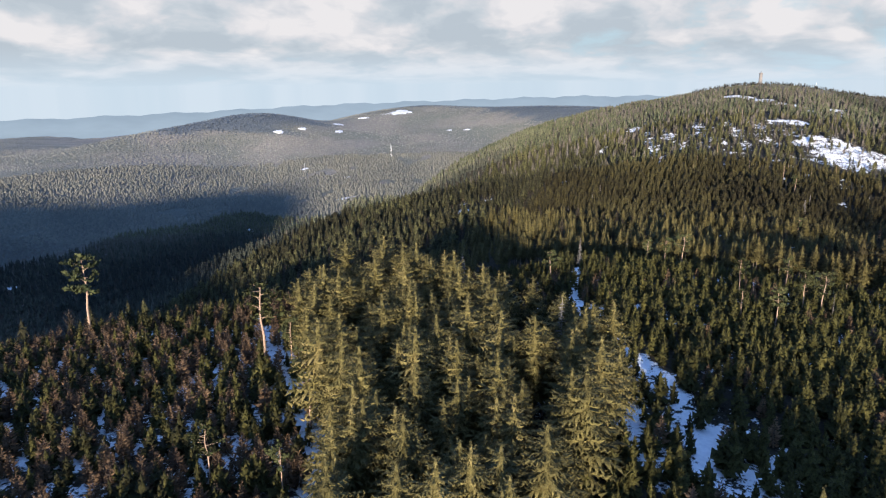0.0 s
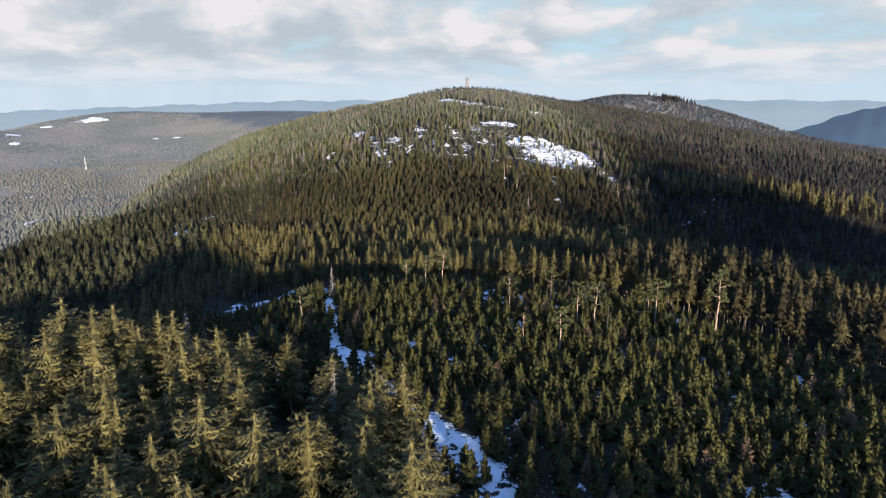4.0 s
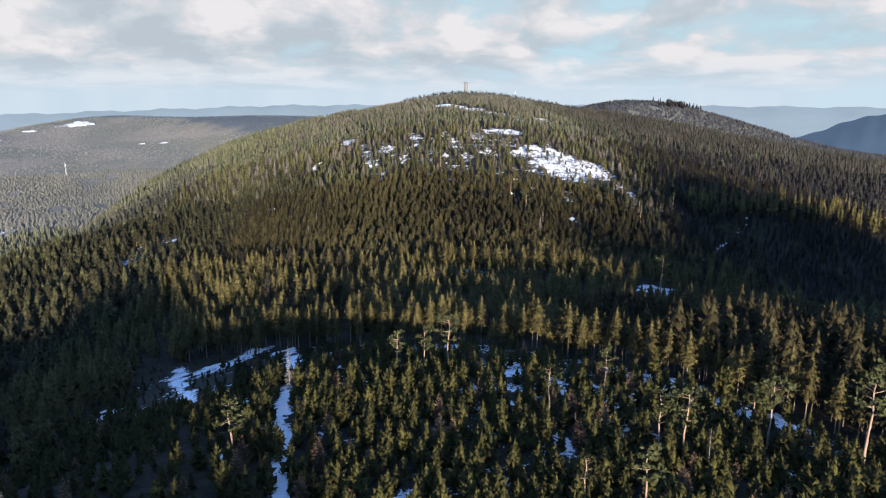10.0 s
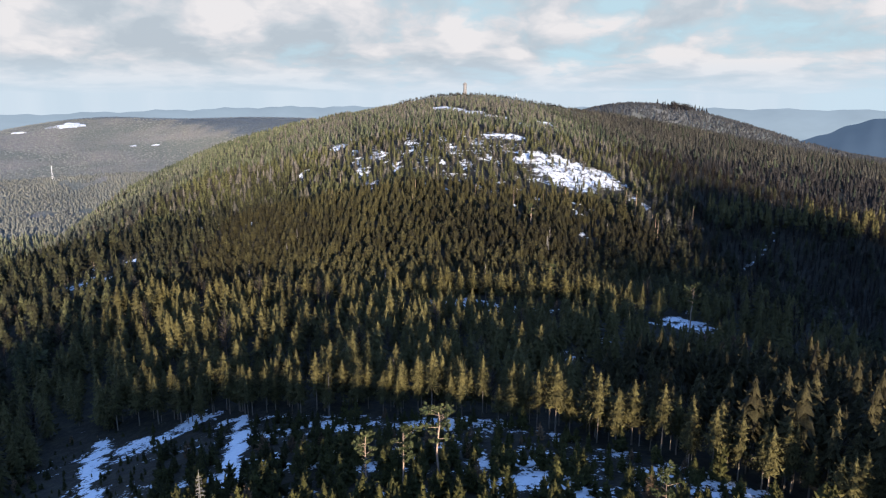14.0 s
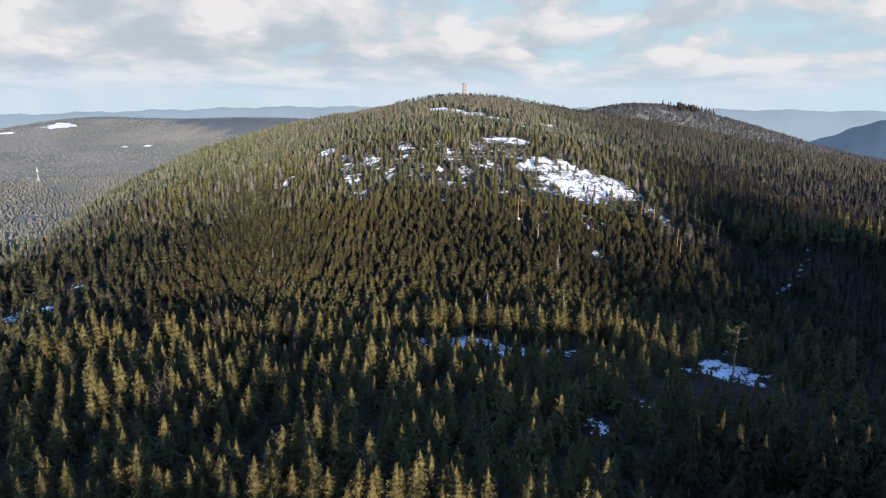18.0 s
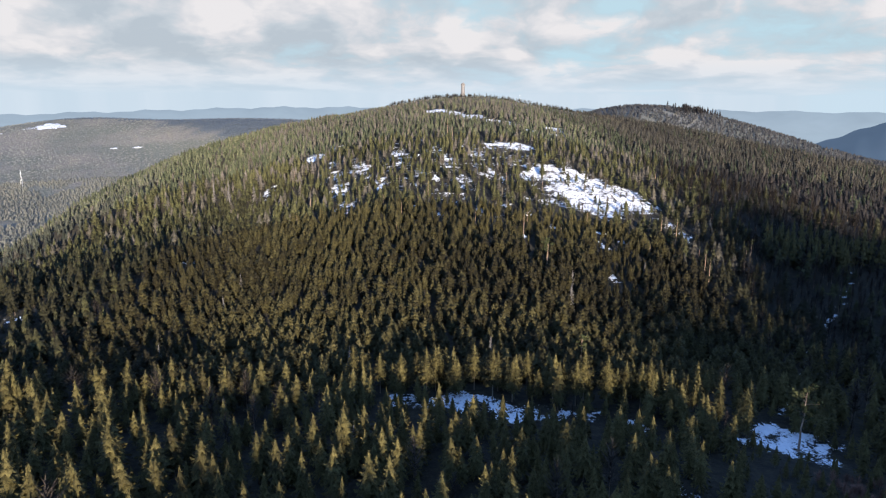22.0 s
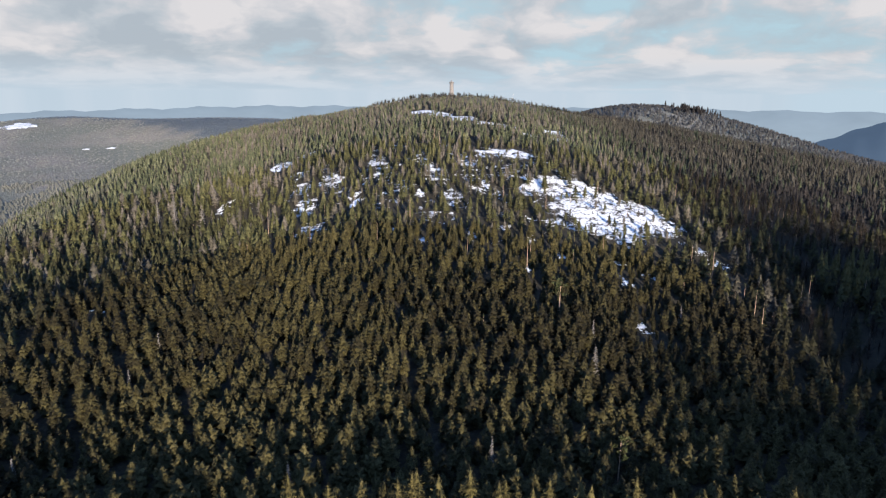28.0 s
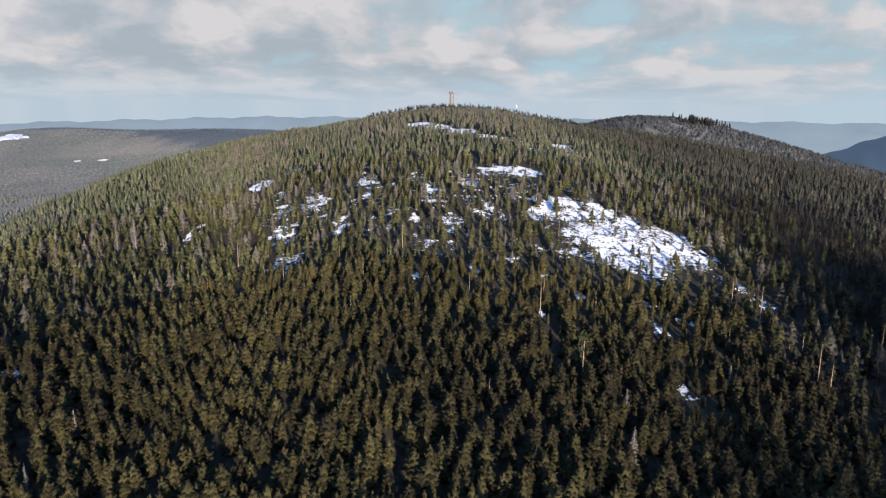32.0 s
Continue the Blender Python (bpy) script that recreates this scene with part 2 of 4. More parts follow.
def wobble(x, y, size, seed):
    """Cheap smooth noise in -1 .. 1: a few crossed sines."""
    r = np.random.RandomState(seed)
    out = 0
    for k in range(5):
        a, p, s = r.uniform(0, 6.28), r.uniform(0, 6.28), size * r.uniform(0.6, 1.6)
        out = out + np.sin((x * np.cos(a) + y * np.sin(a)) * 6.28 / s + p)
    return out / 3.2


def height(x, y):
    x, y = np.asarray(x, float), np.asarray(y, float)
    s = smooth_stations(y)
    dx = x - s[..., 0]
    k = 45.0
    west = np.maximum(-dx - s[..., 2] + k, 0)
    east = np.maximum(dx - s[..., 4] + k, 0)
    ridge = s[..., 1] - s[..., 3] * (np.sqrt(west**2 + k * k) - k) - 0.0006 * np.maximum(west - 170, 0) ** 2 - s[..., 5] * (np.sqrt(east**2 + k * k) - k)
    low = VALLEY + 0 * x
    for hx, hy, hr, hh in FAR_AND_SHADE_HILLS:
        low = low + hh * np.exp(-((x - hx) ** 2 + (y - hy) ** 2) / hr**2)
    low = low + 10 * wobble(x, y, 700, 3)
    m = 14.0
    big = np.maximum(ridge, low)
    rise = sum(kh * np.exp(-(((x - kx) / kw) ** 2 + ((y - ky) / kd) ** 2)) for kx, ky, kw, kd, kh in KNOLLS)
    return rise + big + m * np.log(np.exp((ridge - big) / m) + np.exp((low - big) / m)) + 0.8 * wobble(x, y, 60, 5)

# ---- ground sheet ----
PATH_LINE = [(24, 18), (20, 45), (12, 66), (3, 80), (-14, 112), (-20, 124), (-25, 152), (-26, 168), (-31, 214), (-39, 257)]
STREAKS = [(4.5, [(5, 80), (9, 68), (7, 58), (5, 50), (6, 38), (10, 22)]), (2.4, [(108, 108), (99, 89), (87, 71)]), (4.4, [(-82, 258), (-72, 232), (-59, 200)])]
STAND_TRACK = [(-34, -44), (-52, 0), (-88, 44), (-112, 68)]
STAND = [(-84, 46), (-97, 72), (-82, 90), (-60, 92), (-34, 86), (-12, 74), (1, 66), (3, 36), (-3, -25), (-30, -38), (-48, 0)]


def inside(poly, x, y):
    hit = np.zeros(np.shape(x), bool)
    for (x0, y0), (x1, y1) in zip(poly, poly[1:] + poly[:1]):
        cross = ((y0 > y) != (y1 > y)) & (x < (x1 - x0) * (y - y0) / (y1 - y0 + 1e-9) + x0)
        hit ^= cross
    return hit


def line_distance(line, x, y):
    best = np.full(np.shape(x), 1e9)
    for (x0, y0), (x1, y1) in zip(line, line[1:]):
        dx, dy = x1 - x0, y1 - y0
        f = np.clip(((x - x0) * dx + (y - y0) * dy) / (dx * dx + dy * dy), 0, 1)
        best = np.minimum(best, np.hypot(x - x0 - f * dx, y - y0 - f * dy))
    return best


def wood_edge(x):
    return 241 + np.where(x > 0, -0.009 * x * x, -0.3 * x)


def felled(x, y):
    """The thinly grown ground in front of the wood, where much snow lies."""
    return (y > wood_edge(x) - 66 + 10 * wobble(x, y, 40, 33)) & (y < wood_edge(x)) & (x > -95) & (x < 66)


# snow that lies open: x, y, half width, half depth, turn in degrees
SNOW_NEAR = [
    (18, 36, 8, 12, 0), (13, 46, 5, 6, 0), (23, 46, 5, 6, 0), (31, 46, 2.2, 6, 0), (31, 24, 9, 11, 0), (37, 34, 5, 8, 0), (-15, 113, 6, 8, 10), (-66, 249, 7, 6, 0), (-59, 255, 6, 4, 0), (-51, 262, 7, 4, 0), (-44, 254, 3, 3, 0), (-42, 205, 2.5, 3, 0), (-38, 175, 5, 4, 0), (-90, 214, 3.5, 6, 0), (-32, 138, 2.5, 6, 0), (42, 180, 9, 5, 0), (50, 150, 3, 5, 0), (62, 120, 3, 5, 0), (30, 189, 8, 6, 0), (43, 185, 7, 5, 0), (27, 173, 6, 5, 0), (52, 176, 4, 4, 0), (61, 169, 4, 4, 0), (77, 186, 8, 2.5, -25), (12, 110, 3, 4, 0),
    (33, 142, 5, 5, 0), (19, 130, 3.5, 4, 0), (4, 123, 3.5, 4, 0), (88, 106, 2.5, 4, 0), (107, 105, 3, 3, 0), (68, 46, 4, 9, -10), (85, 162, 16, 3, -42), (-30, 106, 3, 5, 0),
]
SNOW_FAR = [
    (148, 368, 12.5, 12, 0), (20, 398, 7, 5, 0), (40, 393, 10, 7, 0), (60, 386, 10, 7, 0), (80, 382, 9, 5, 0), (98, 377, 6, 5, 0), (93, 328, 3.5, 5, 0), (74, 304, 4, 6, 0), (-170, 456, 10, 10, 0), (-160, 462, 5, 6, 0),
    (-174, 484, 6, 5, 0), (-156, 488, 5, 4, 0), (-134, 592, 8, 16, 0), (165, 682, 38, 42, 0), (128, 706, 11, 10, 0), (196, 668, 15, 20, 0), (120, 783, 20, 11, 0), (132, 790, 12, 7, 0),
    (-52, 812, 10, 14, 0), (-34, 845, 7, 12, 0), (-32, 773, 6, 8, 0), (-27, 736, 5, 12, 0), (-21, 700, 6.5, 16, 0), (-14, 652, 7.5, 13, 0), (-5, 742, 8, 12, 0), (9, 698, 5, 11, 0), (24, 769, 5, 8, 0),
    (37, 683, 4.5, 9, 0), (52, 697, 6, 10, 0), (73, 700, 5, 9, 0), (58, 663, 5, 9, 0), (51, 622, 6, 9, 0), (70, 660, 4.5, 11, 0), (91, 708, 5, 9, 0), (77, 628, 5, 13, 0), (102, 706, 4.5, 8, 0),
    (97, 640, 5, 8, 0), (91, 618, 5, 8, 0), (110, 624, 4.5, 12, 0), (116, 655, 4.5, 10, 0), (100, 584, 4, 6, 0), (121, 605, 6, 9, 0), (152, 599, 4, 6, 0), (148, 576, 4, 7, 0), (140, 532, 4, 5, 0),
    (165, 588, 4, 6, 0), (207, 626, 7, 9, 0), (212, 606, 5, 8, 0), (-81, 730, 4, 14, 0), (-94, 550, 3.5, 9, 0),
    (74, 1042, 13, 16, 0), (90, 1020, 17, 18, 0), (114, 990, 17, 18, 0), (136, 960, 16, 17, 0), (153, 936, 12, 12, 0), (164, 884, 9, 12, 0), (194, 884, 11, 12, 0), (200, 945, 13, 13, 0), (204, 916, 8, 10, 0),
]
EAST_TRACK = [(155, 389), (190, 432), (227, 480), (252, 506), (280, 534), (318, 589)]
# open fields under snow on the hills across the valley
SNOW_FIELDS = [(-850, 2398, 11, 8, 0), (-780, 2400, 15, 8, 0), (-1185, 2715, 44, 60, 20), (-1273, 2301, 22, 22, 0), (-1193, 2151, 14, 26, 10), (-1285, 2050, 12, 18, 0), (-1322, 1955, 16, 16, 0), (-1290, 2562, 24, 16, 0), (-1015, 1603, 10, 16, 0), (-703, 1255, 8, 24, -30), (-837, 1520, 8, 10, 0), (-700, 880, 12, 9, 0), (-785, 492, 9, 6, 0)]


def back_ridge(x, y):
    """The spruce ridge behind the rounded hill across the valley, and the hill west of it: their haze and shade are put
    into the colour.
    """
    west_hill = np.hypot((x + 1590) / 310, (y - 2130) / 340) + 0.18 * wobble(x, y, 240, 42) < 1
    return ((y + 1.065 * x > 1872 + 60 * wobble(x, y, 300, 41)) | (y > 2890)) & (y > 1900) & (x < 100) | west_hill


def open_snow(x, y):
    """Snow of the clearings and paths, where no tree stands."""
    s = np.clip(0.95 - line_distance(STAND_TRACK, x, y) / 6.5, 0, 0.8)
    s = np.maximum(s, np.clip(1.05 - line_distance(PATH_LINE, x, y) / 3.6, 0, 1))
    for broad, streak in STREAKS:
        s = np.maximum(s, np.clip(1.15 - line_distance(streak, x, y) / broad + 0.3 * wobble(x, y, 7, 21), 0, 0.66))
    s = np.maximum(s, np.clip(0.85 - line_distance(EAST_TRACK, x, y) / 2.8, 0, 0.52))
    for cx, cy, w, d, turn in SNOW_NEAR + SNOW_FAR + SNOW_FIELDS:
        if 20 < cx < 125 and 580 < cy < 720 and w < 9:
            w, d = 0.52 * w, 0.56 * d
        c, k = math.cos(radians(turn)), math.sin(radians(turn))
        u, v = ((x - cx) * c + (y - cy) * k) / w, (-(x - cx) * k + (y - cy) * c) / d
        q = np.sqrt(u * u + v * v) + 0.34 * wobble(x, y, 3.0 * min(w, d), 17) + 0.30 * wobble(x, y, min(w, d), 18)
        s = np.maximum(s, np.clip(1.4 - 0.95 * q, 0, 0.62 if cy < 300 else 0.62 if w > 9.5 else 0.54))
    return s


def snow_cover(x, y):
    s = np.full(np.shape(x), 0.04)
    near = (y < wood_edge(x) + 4) & (np.abs(x) < 260) & (y > -200)
    s = np.where(near, 0.26 - 0.14 * (x < -34) * (y > 100) + 0.25 * (x < -55) * (y < 90) + 0.15 * wobble(x, y, 30, 9), s)
    s = np.where(near & (np.abs(wood_edge(x) - 8 - y) < 10) & (x < 100) & (x > -60), 0.52 + 0.12 * wobble(x, y, 16, 19), s)
    s = np.where(near & felled(x, y), 0.39 - 0.16 * (x < -36) + 0.20 * wobble(x, y, 22, 29) + 0.12 * wobble(x, y, 9, 31), s)
    hill = np.exp(-(((x - 70) / 150) ** 2 + ((y - 740) / 130) ** 2))
    s = np.maximum(s, 0.36 * hill + 0.16 * hill * wobble(x, y, 26, 6))
    return np.maximum(s, open_snow(x, y))


def spaced(*legs):
    out = [legs[0][0]]
    for a, b, step0, step1 in legs:
        while out[-1] < b - 1e-6:
            f = (out[-1] - a) / (b - a)
            out.append(min(b, out[-1] + step0 + (step1 - step0) * f))
    return np.array(out)


def mesh_of(name, verts, tris, mats, attrs=None, smooth=False, index=None):
    me = bpy.data.meshes.new(name)
    verts, tris = np.asarray(verts, np.float32), np.asarray(tris, np.int32)
    n = tris.shape[1]
    me.vertices.add(len(verts))
    me.vertices.foreach_set("co", verts.ravel())
    me.loops.add(tris.size)
    me.loops.foreach_set("vertex_index", tris.ravel())
    me.polygons.add(len(tris))
    me.polygons.foreach_set("loop_start", np.arange(0, tris.size, n, dtype=np.int32))
    if index is not None:
        me.polygons.foreach_set("material_index", np.asarray(index, np.int32))
    for k, v in (attrs or {}).items():
        me.attributes.new(k, "FLOAT", "POINT").data.foreach_set("value", np.asarray(v, np.float32))
    for m in mats:
        me.materials.append(m)
    me.update(calc_edges=True)
    if smooth:
        me.polygons.foreach_set("use_smooth", np.ones(len(tris), bool))
    return me


gx = spaced((-4900, -900, 260, 70), (-900, -170, 70, 4), (-170, 230, 3, 3), (230, 900, 4, 60), (900, 4900, 60, 260))
gy = spaced((-4900, -700, 300, 60), (-700, -60, 60, 4), (-60, 470, 3, 3), (470, 1300, 4, 9), (1300, 4900, 10, 220))
X, Y = np.meshgrid(gx, gy)
Z = height(X, Y)
nx, ny = len(gx), len(gy)
base = (np.arange(ny - 1)[:, None] * nx + np.arange(nx - 1)).ravel()
quads = np.stack([base, base + 1, base + nx + 1, base + nx], 1)
# far rises with distance and blends in the haze-pale tones
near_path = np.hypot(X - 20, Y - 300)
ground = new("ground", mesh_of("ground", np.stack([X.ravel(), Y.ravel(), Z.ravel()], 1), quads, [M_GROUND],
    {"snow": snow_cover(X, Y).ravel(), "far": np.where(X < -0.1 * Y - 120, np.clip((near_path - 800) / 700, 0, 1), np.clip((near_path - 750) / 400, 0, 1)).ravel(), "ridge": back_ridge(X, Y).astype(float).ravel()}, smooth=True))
tagged(ground, "wooded hills with brown forest floor and patches of old snow", "ground", kind="structure")

# ---- trees: shapes of unit height and unit crown radius ----


def frond_tree(seed, whorls, per, bare, sag, rich, pointed=1.0, gap=0.0, slim=1.0, aspect=4.3, lift=0.5, curl=0.6, full=0.5, tiers=0, body=0.72, fringe=0.0):
    """Crown of a conifer: whorls of boughs that sag below and rise near the top, their tips turned up and their side twigs hanging.
    rich: pairs of side twigs on a bough, or 0, -1 and -2 for folded blades, single blades and bare twigs. aspect: height over crown radius. full: share of the height, from the top, over which the crown widens."""
    r = np.random.RandomState(seed)
    vs, ts = [], []
    for i in range(whorls):
        f = i / (whorls - 1)
        z0 = bare + (1 - bare) * f * 0.975
        reach = min(1, (1 - z0) / full) ** (0.85 * pointed) * (0.6 + 0.4 * min(1, (f + 0.12) * 3.5)) * r.uniform(0.84, 1.12) + 0.05
        turn = r.uniform(0, 6.28)
        for j in range(per if f < 0.8 else max(4, per - 2)):
            if r.rand() < gap:
                continue
            a = turn + 6.283 * (j + r.uniform(-0.35, 0.35)) / per
            l = reach * r.uniform(0.66, 1.16)
            drop = (sag * (1 - f) - lift * f) * r.uniform(0.7, 1.3)
            w = slim * l * r.uniform(0.28, 0.42) * (6.5 / per) + 0.012
            c, s = math.cos(a), math.sin(a)
            z = z0 + r.uniform(-0.02, 0.02)
            hang = r.uniform(0.6, 1.2)
            at = lambda q, side=0.0, down=0.0: (c * l * q - s * side, s * l * q + c * side, z - l * ((drop + curl) * q - curl * q * q) / aspect - down / aspect)
            b = len(vs)
            if rich > 0:
                vs.append(at(0))
                last = b
                for k in range(rich):
                    q = (k + 0.75) / (rich + 0.35)
                    side = w * (1.15 - 0.6 * q)
                    n = len(vs)
                    vs += [at(q), at(q + 0.16, side, hang * side), at(q + 0.16, -side, hang * side)]
                    ts += [(last, n + 1, n), (last, n, n + 2)]
                    last = n
                    if fringe and k:
                        # twigs hanging below the bough
                        vs.append(at(q + 0.1, r.uniform(-0.3, 0.3) * side, hang * side + fringe * l * r.uniform(0.6, 1.3)))
                        ts.append((n + 1, n + 3, n + 2))
                n = len(vs)
                vs += [at(1.0, 0, -0.06 * l), at(0.82, w * 0.3, hang * w * 0.4)]
                ts.append((last, n + 1, n))
            elif rich == 0:
                vs += [at(0), at(0.6, w, hang * w), at(0.6, -w, hang * w), at(1.0)]
                ts += [(b, b + 1, b + 3), (b, b + 3, b + 2)]
            elif rich == -2:
                vs += [at(0, 0.3 * w), at(0, -0.3 * w), at(1.0)]
                ts += [(b, b + 1, b + 2)]
            else:
                tilt = hang * r.choice((-1, 1))
                vs += [at(0), at(0.9, w, tilt * w), at(0.9, -w, -tilt * w)]
                ts += [(b, b + 1, b + 2)]
    # the dense inner crown: ragged tiers of twigs, each a star with hanging points
    for i in range(tiers):
        f = (i + 0.35) / tiers
        z0 = bare + (1 - bare) * f
        step = (1 - bare) / tiers
        reach = body * min(1, (1 - z0) / full) ** (0.85 * pointed) * (0.7 + 0.3 * min(1, (f + 0.12) * 3.5)) + 0.03
        b = len(vs)
        vs.append((r.uniform(-0.03, 0.03), r.uniform(-0.03, 0.03), min(0.985, z0 + 1.25 * step)))
        turn = r.uniform(0, 6.28)
        for j in range(10):
            a = turn + 0.6283 * (j + r.uniform(-0.3, 0.3))
            q = reach * (r.uniform(0.85, 1.15) if j % 2 else r.uniform(0.42, 0.6))
            z = z0 - step * (r.uniform(0.15, 0.5) if j % 2 else r.uniform(-0.2, 0.05))
            vs.append((q * math.cos(a), q * math.sin(a), max(0.01, z)))
        ts += [(b, b + 1 + j, b + 1 + (j + 1) % 10) for j in range(10)]
    return np.array(vs), np.array(ts)


def spire_tree(seed, tiers, sides):
    """Small far conifer: a stack of ragged skirts."""
    r = np.random.RandomState(seed)
    vs, ts = [], []
    for i in range(tiers):
        f = i / tiers
        top, low, rad = min(1, f + 1.5 / tiers), max(0.04, f - 0.04), (1 - f) ** 0.85
        b = len(vs)
        vs.append((r.uniform(-0.05, 0.05), r.uniform(-0.05, 0.05), top))
        for j in range(sides):
            a = 6.283 * j / sides + r.uniform(-0.3, 0.3)
            q = rad * r.uniform(0.6, 1.1)
            vs.append((math.cos(a) * q, math.sin(a) * q, low + r.uniform(-0.05, 0.05)))
        ts += [(b, b + 1 + j, b + 1 + (j + 1) % sides) for j in range(sides)]
    return np.array(vs), np.array(ts)


def stem(sides=5, top=0.96, low=1.0, rings=2, bend=0.0, seed=0):
    """A tapered trunk of unit height and radius."""
    r = np.random.RandomState(seed)
    vs, ts = [], []
    for i in range(rings + 1):
        f = i / rings
        ox, oy = bend * math.sin(f * 2.2) + (r.uniform(-0.2, 0.2) if 0 < i < rings else 0), bend * 0.4 * f
        for j in range(sides):
            a = 6.283 * j / sides
            q = low * (1 - f) + 0.12 * f
            vs.append((ox + math.cos(a) * q, oy + math.sin(a) * q, f * top))
    for i in range(rings):
        for j in range(sides):
            p, q = i * sides + j, i * sides + (j + 1) % sides
            ts += [(p, q, q + sides), (p, q + sides, p + sides)]
    return np.array(vs), np.array(ts)


def forest(name, spots, shapes, mats, label, group="", trunk=0.0):
    """One joined wood. spots: x, y, height, radius, tint, which."""
    vs, ts, tint, idx, count = [], [], [], [], 0
    r = np.random.RandomState(len(spots))
    which = r.randint(0, len(shapes), len(spots))
    ground_z = height(spots[:, 0], spots[:, 1])
    for k, (v, t) in enumerate(shapes):
        s = spots[which == k]
        if not len(s):
            continue
        z = ground_z[which == k]
        a = r.uniform(0, 6.283, len(s))
        c, d = np.cos(a)[:, None], np.sin(a)[:, None]
        lean = r.normal(0, 0.02, (len(s), 2))
        h, rad = s[:, 2:3], s[:, 3:4]
        px = s[:, 0:1] + rad * (v[None, :, 0] * c - v[None, :, 1] * d) + lean[:, :1] * h * v[None, :, 2]
        py = s[:, 1:2] + rad * (v[None, :, 0] * d + v[None, :, 1] * c) + lean[:, 1:] * h * v[None, :, 2]
        pz = z[:, None] + h * v[None, :, 2]
        vs.append(np.stack([px, py, pz], -1).reshape(-1, 3))
        ts.append((t[None] + count + (np.arange(len(s)) * len(v))[:, None, None]).reshape(-1, 3))
        tint.append(np.repeat(s[:, 4], len(v)))
        idx.append(np.zeros(len(s) * len(t), int))
        count += len(s) * len(v)
        if trunk:
            tv, tt = stem(3, 0.72, rings=1)
            q = trunk * h
            px, py, pz = s[:, 0:1] + q * tv[None, :, 0], s[:, 1:2] + q * tv[None, :, 1], z[:, None] + h * (tv[None, :, 2] - 0.02)
            vs.append(np.stack([px, py, pz], -1).reshape(-1, 3))
            ts.append((tt[None] + count + (np.arange(len(s)) * len(tv))[:, None, None]).reshape(-1, 3))
            tint.append(np.repeat(s[:, 4], len(tv)))
            idx.append(np.ones(len(s) * len(tt), int))
            count += len(s) * len(tv)
    me = mesh_of(name, np.concatenate(vs), np.concatenate(ts), mats, {"tint": np.concatenate(tint)}, index=np.concatenate(idx))
    return tagged(new(name, me), label, "trees", group, "stuff")


def scatter(x0, x1, y0, y1, step, seed, jitter=0.55):
    r = np.random.RandomState(seed)
    xs, ys = np.meshgrid(np.arange(x0, x1, step), np.arange(y0, y1, step * 0.9))
    xs = xs + (np.arange(xs.shape[0])[:, None] % 2) * step / 2
    return (xs + r.uniform(-jitter, jitter, xs.shape) * step).ravel(), (ys + r.uniform(-jitter, jitter, ys.shape) * step).ravel()


def in_sight(x, y, margin=25.0):
    """The fan of land that the flight looks over."""
    a = np.degrees(np.arctan2(x - 13, y + 107))
    far = np.hypot(x - 13, y + 107)
    b = np.degrees(np.arctan2(x + 2, y + 40))
    slack = np.degrees(np.arctan2(margin, np.maximum(far, 1)))
    return (a > -54 - slack) & (b < 40 + slack) & (y > -80)


def flight_distance(x, y):
    return line_distance([(13, -107), (0, 0), (33, 314), (50, 400)], x, y)


SPRUCES = [frond_tree(s, 9, 6, 0.18, 0.42, 1, 1.0 + 0.12 * (s % 3), 0.08, 0.85, lift=0.22, curl=0.35, aspect=3.8, full=0.55, tiers=7, body=0.70, fringe=0.22) for s in range(7)]
THICKET = [frond_tree(s + 10, 8, 6, 0.10, 0.42, 0, 0.80 + 0.1 * (s % 3), 0.10, 1.0, lift=0.22, curl=0.3, aspect=3.2, full=0.52, tiers=6, body=0.74) for s in range(6)]
SPRUCES_MID = [frond_tree(s + 20, 5, 5, 0.22, 0.40, 0, 0.9 + 0.1 * (s % 3), 0.06, 0.85, lift=0.22, curl=0.2, aspect=3.9, full=0.58, tiers=4, body=0.80) for s in range(6)]
SPRUCES_FAR = [frond_tree(s + 40, 3, 4, 0.22, 0.4, -1, 0.9 + 0.15 * (s % 3), 0, 0.95, lift=0.2, curl=0.1, aspect=3.9, full=0.80, tiers=3, body=0.92) for s in range(6)]
SPIRES = [spire_tree(s, 2, 4) for s in range(4)]
BARES = [frond_tree(s + 60, 12, 8, 0.25, -0.5, -2, 0.75, 0.1, 0.9, lift=1.3, curl=0.3) for s in range(5)]

# -- the wood on the hill and in the hollow --
EAST_BROWN = lambda x, y: np.clip((x - 150 - 0.12 * (y - 400)) / 120, 0, 1) * (y > 330)


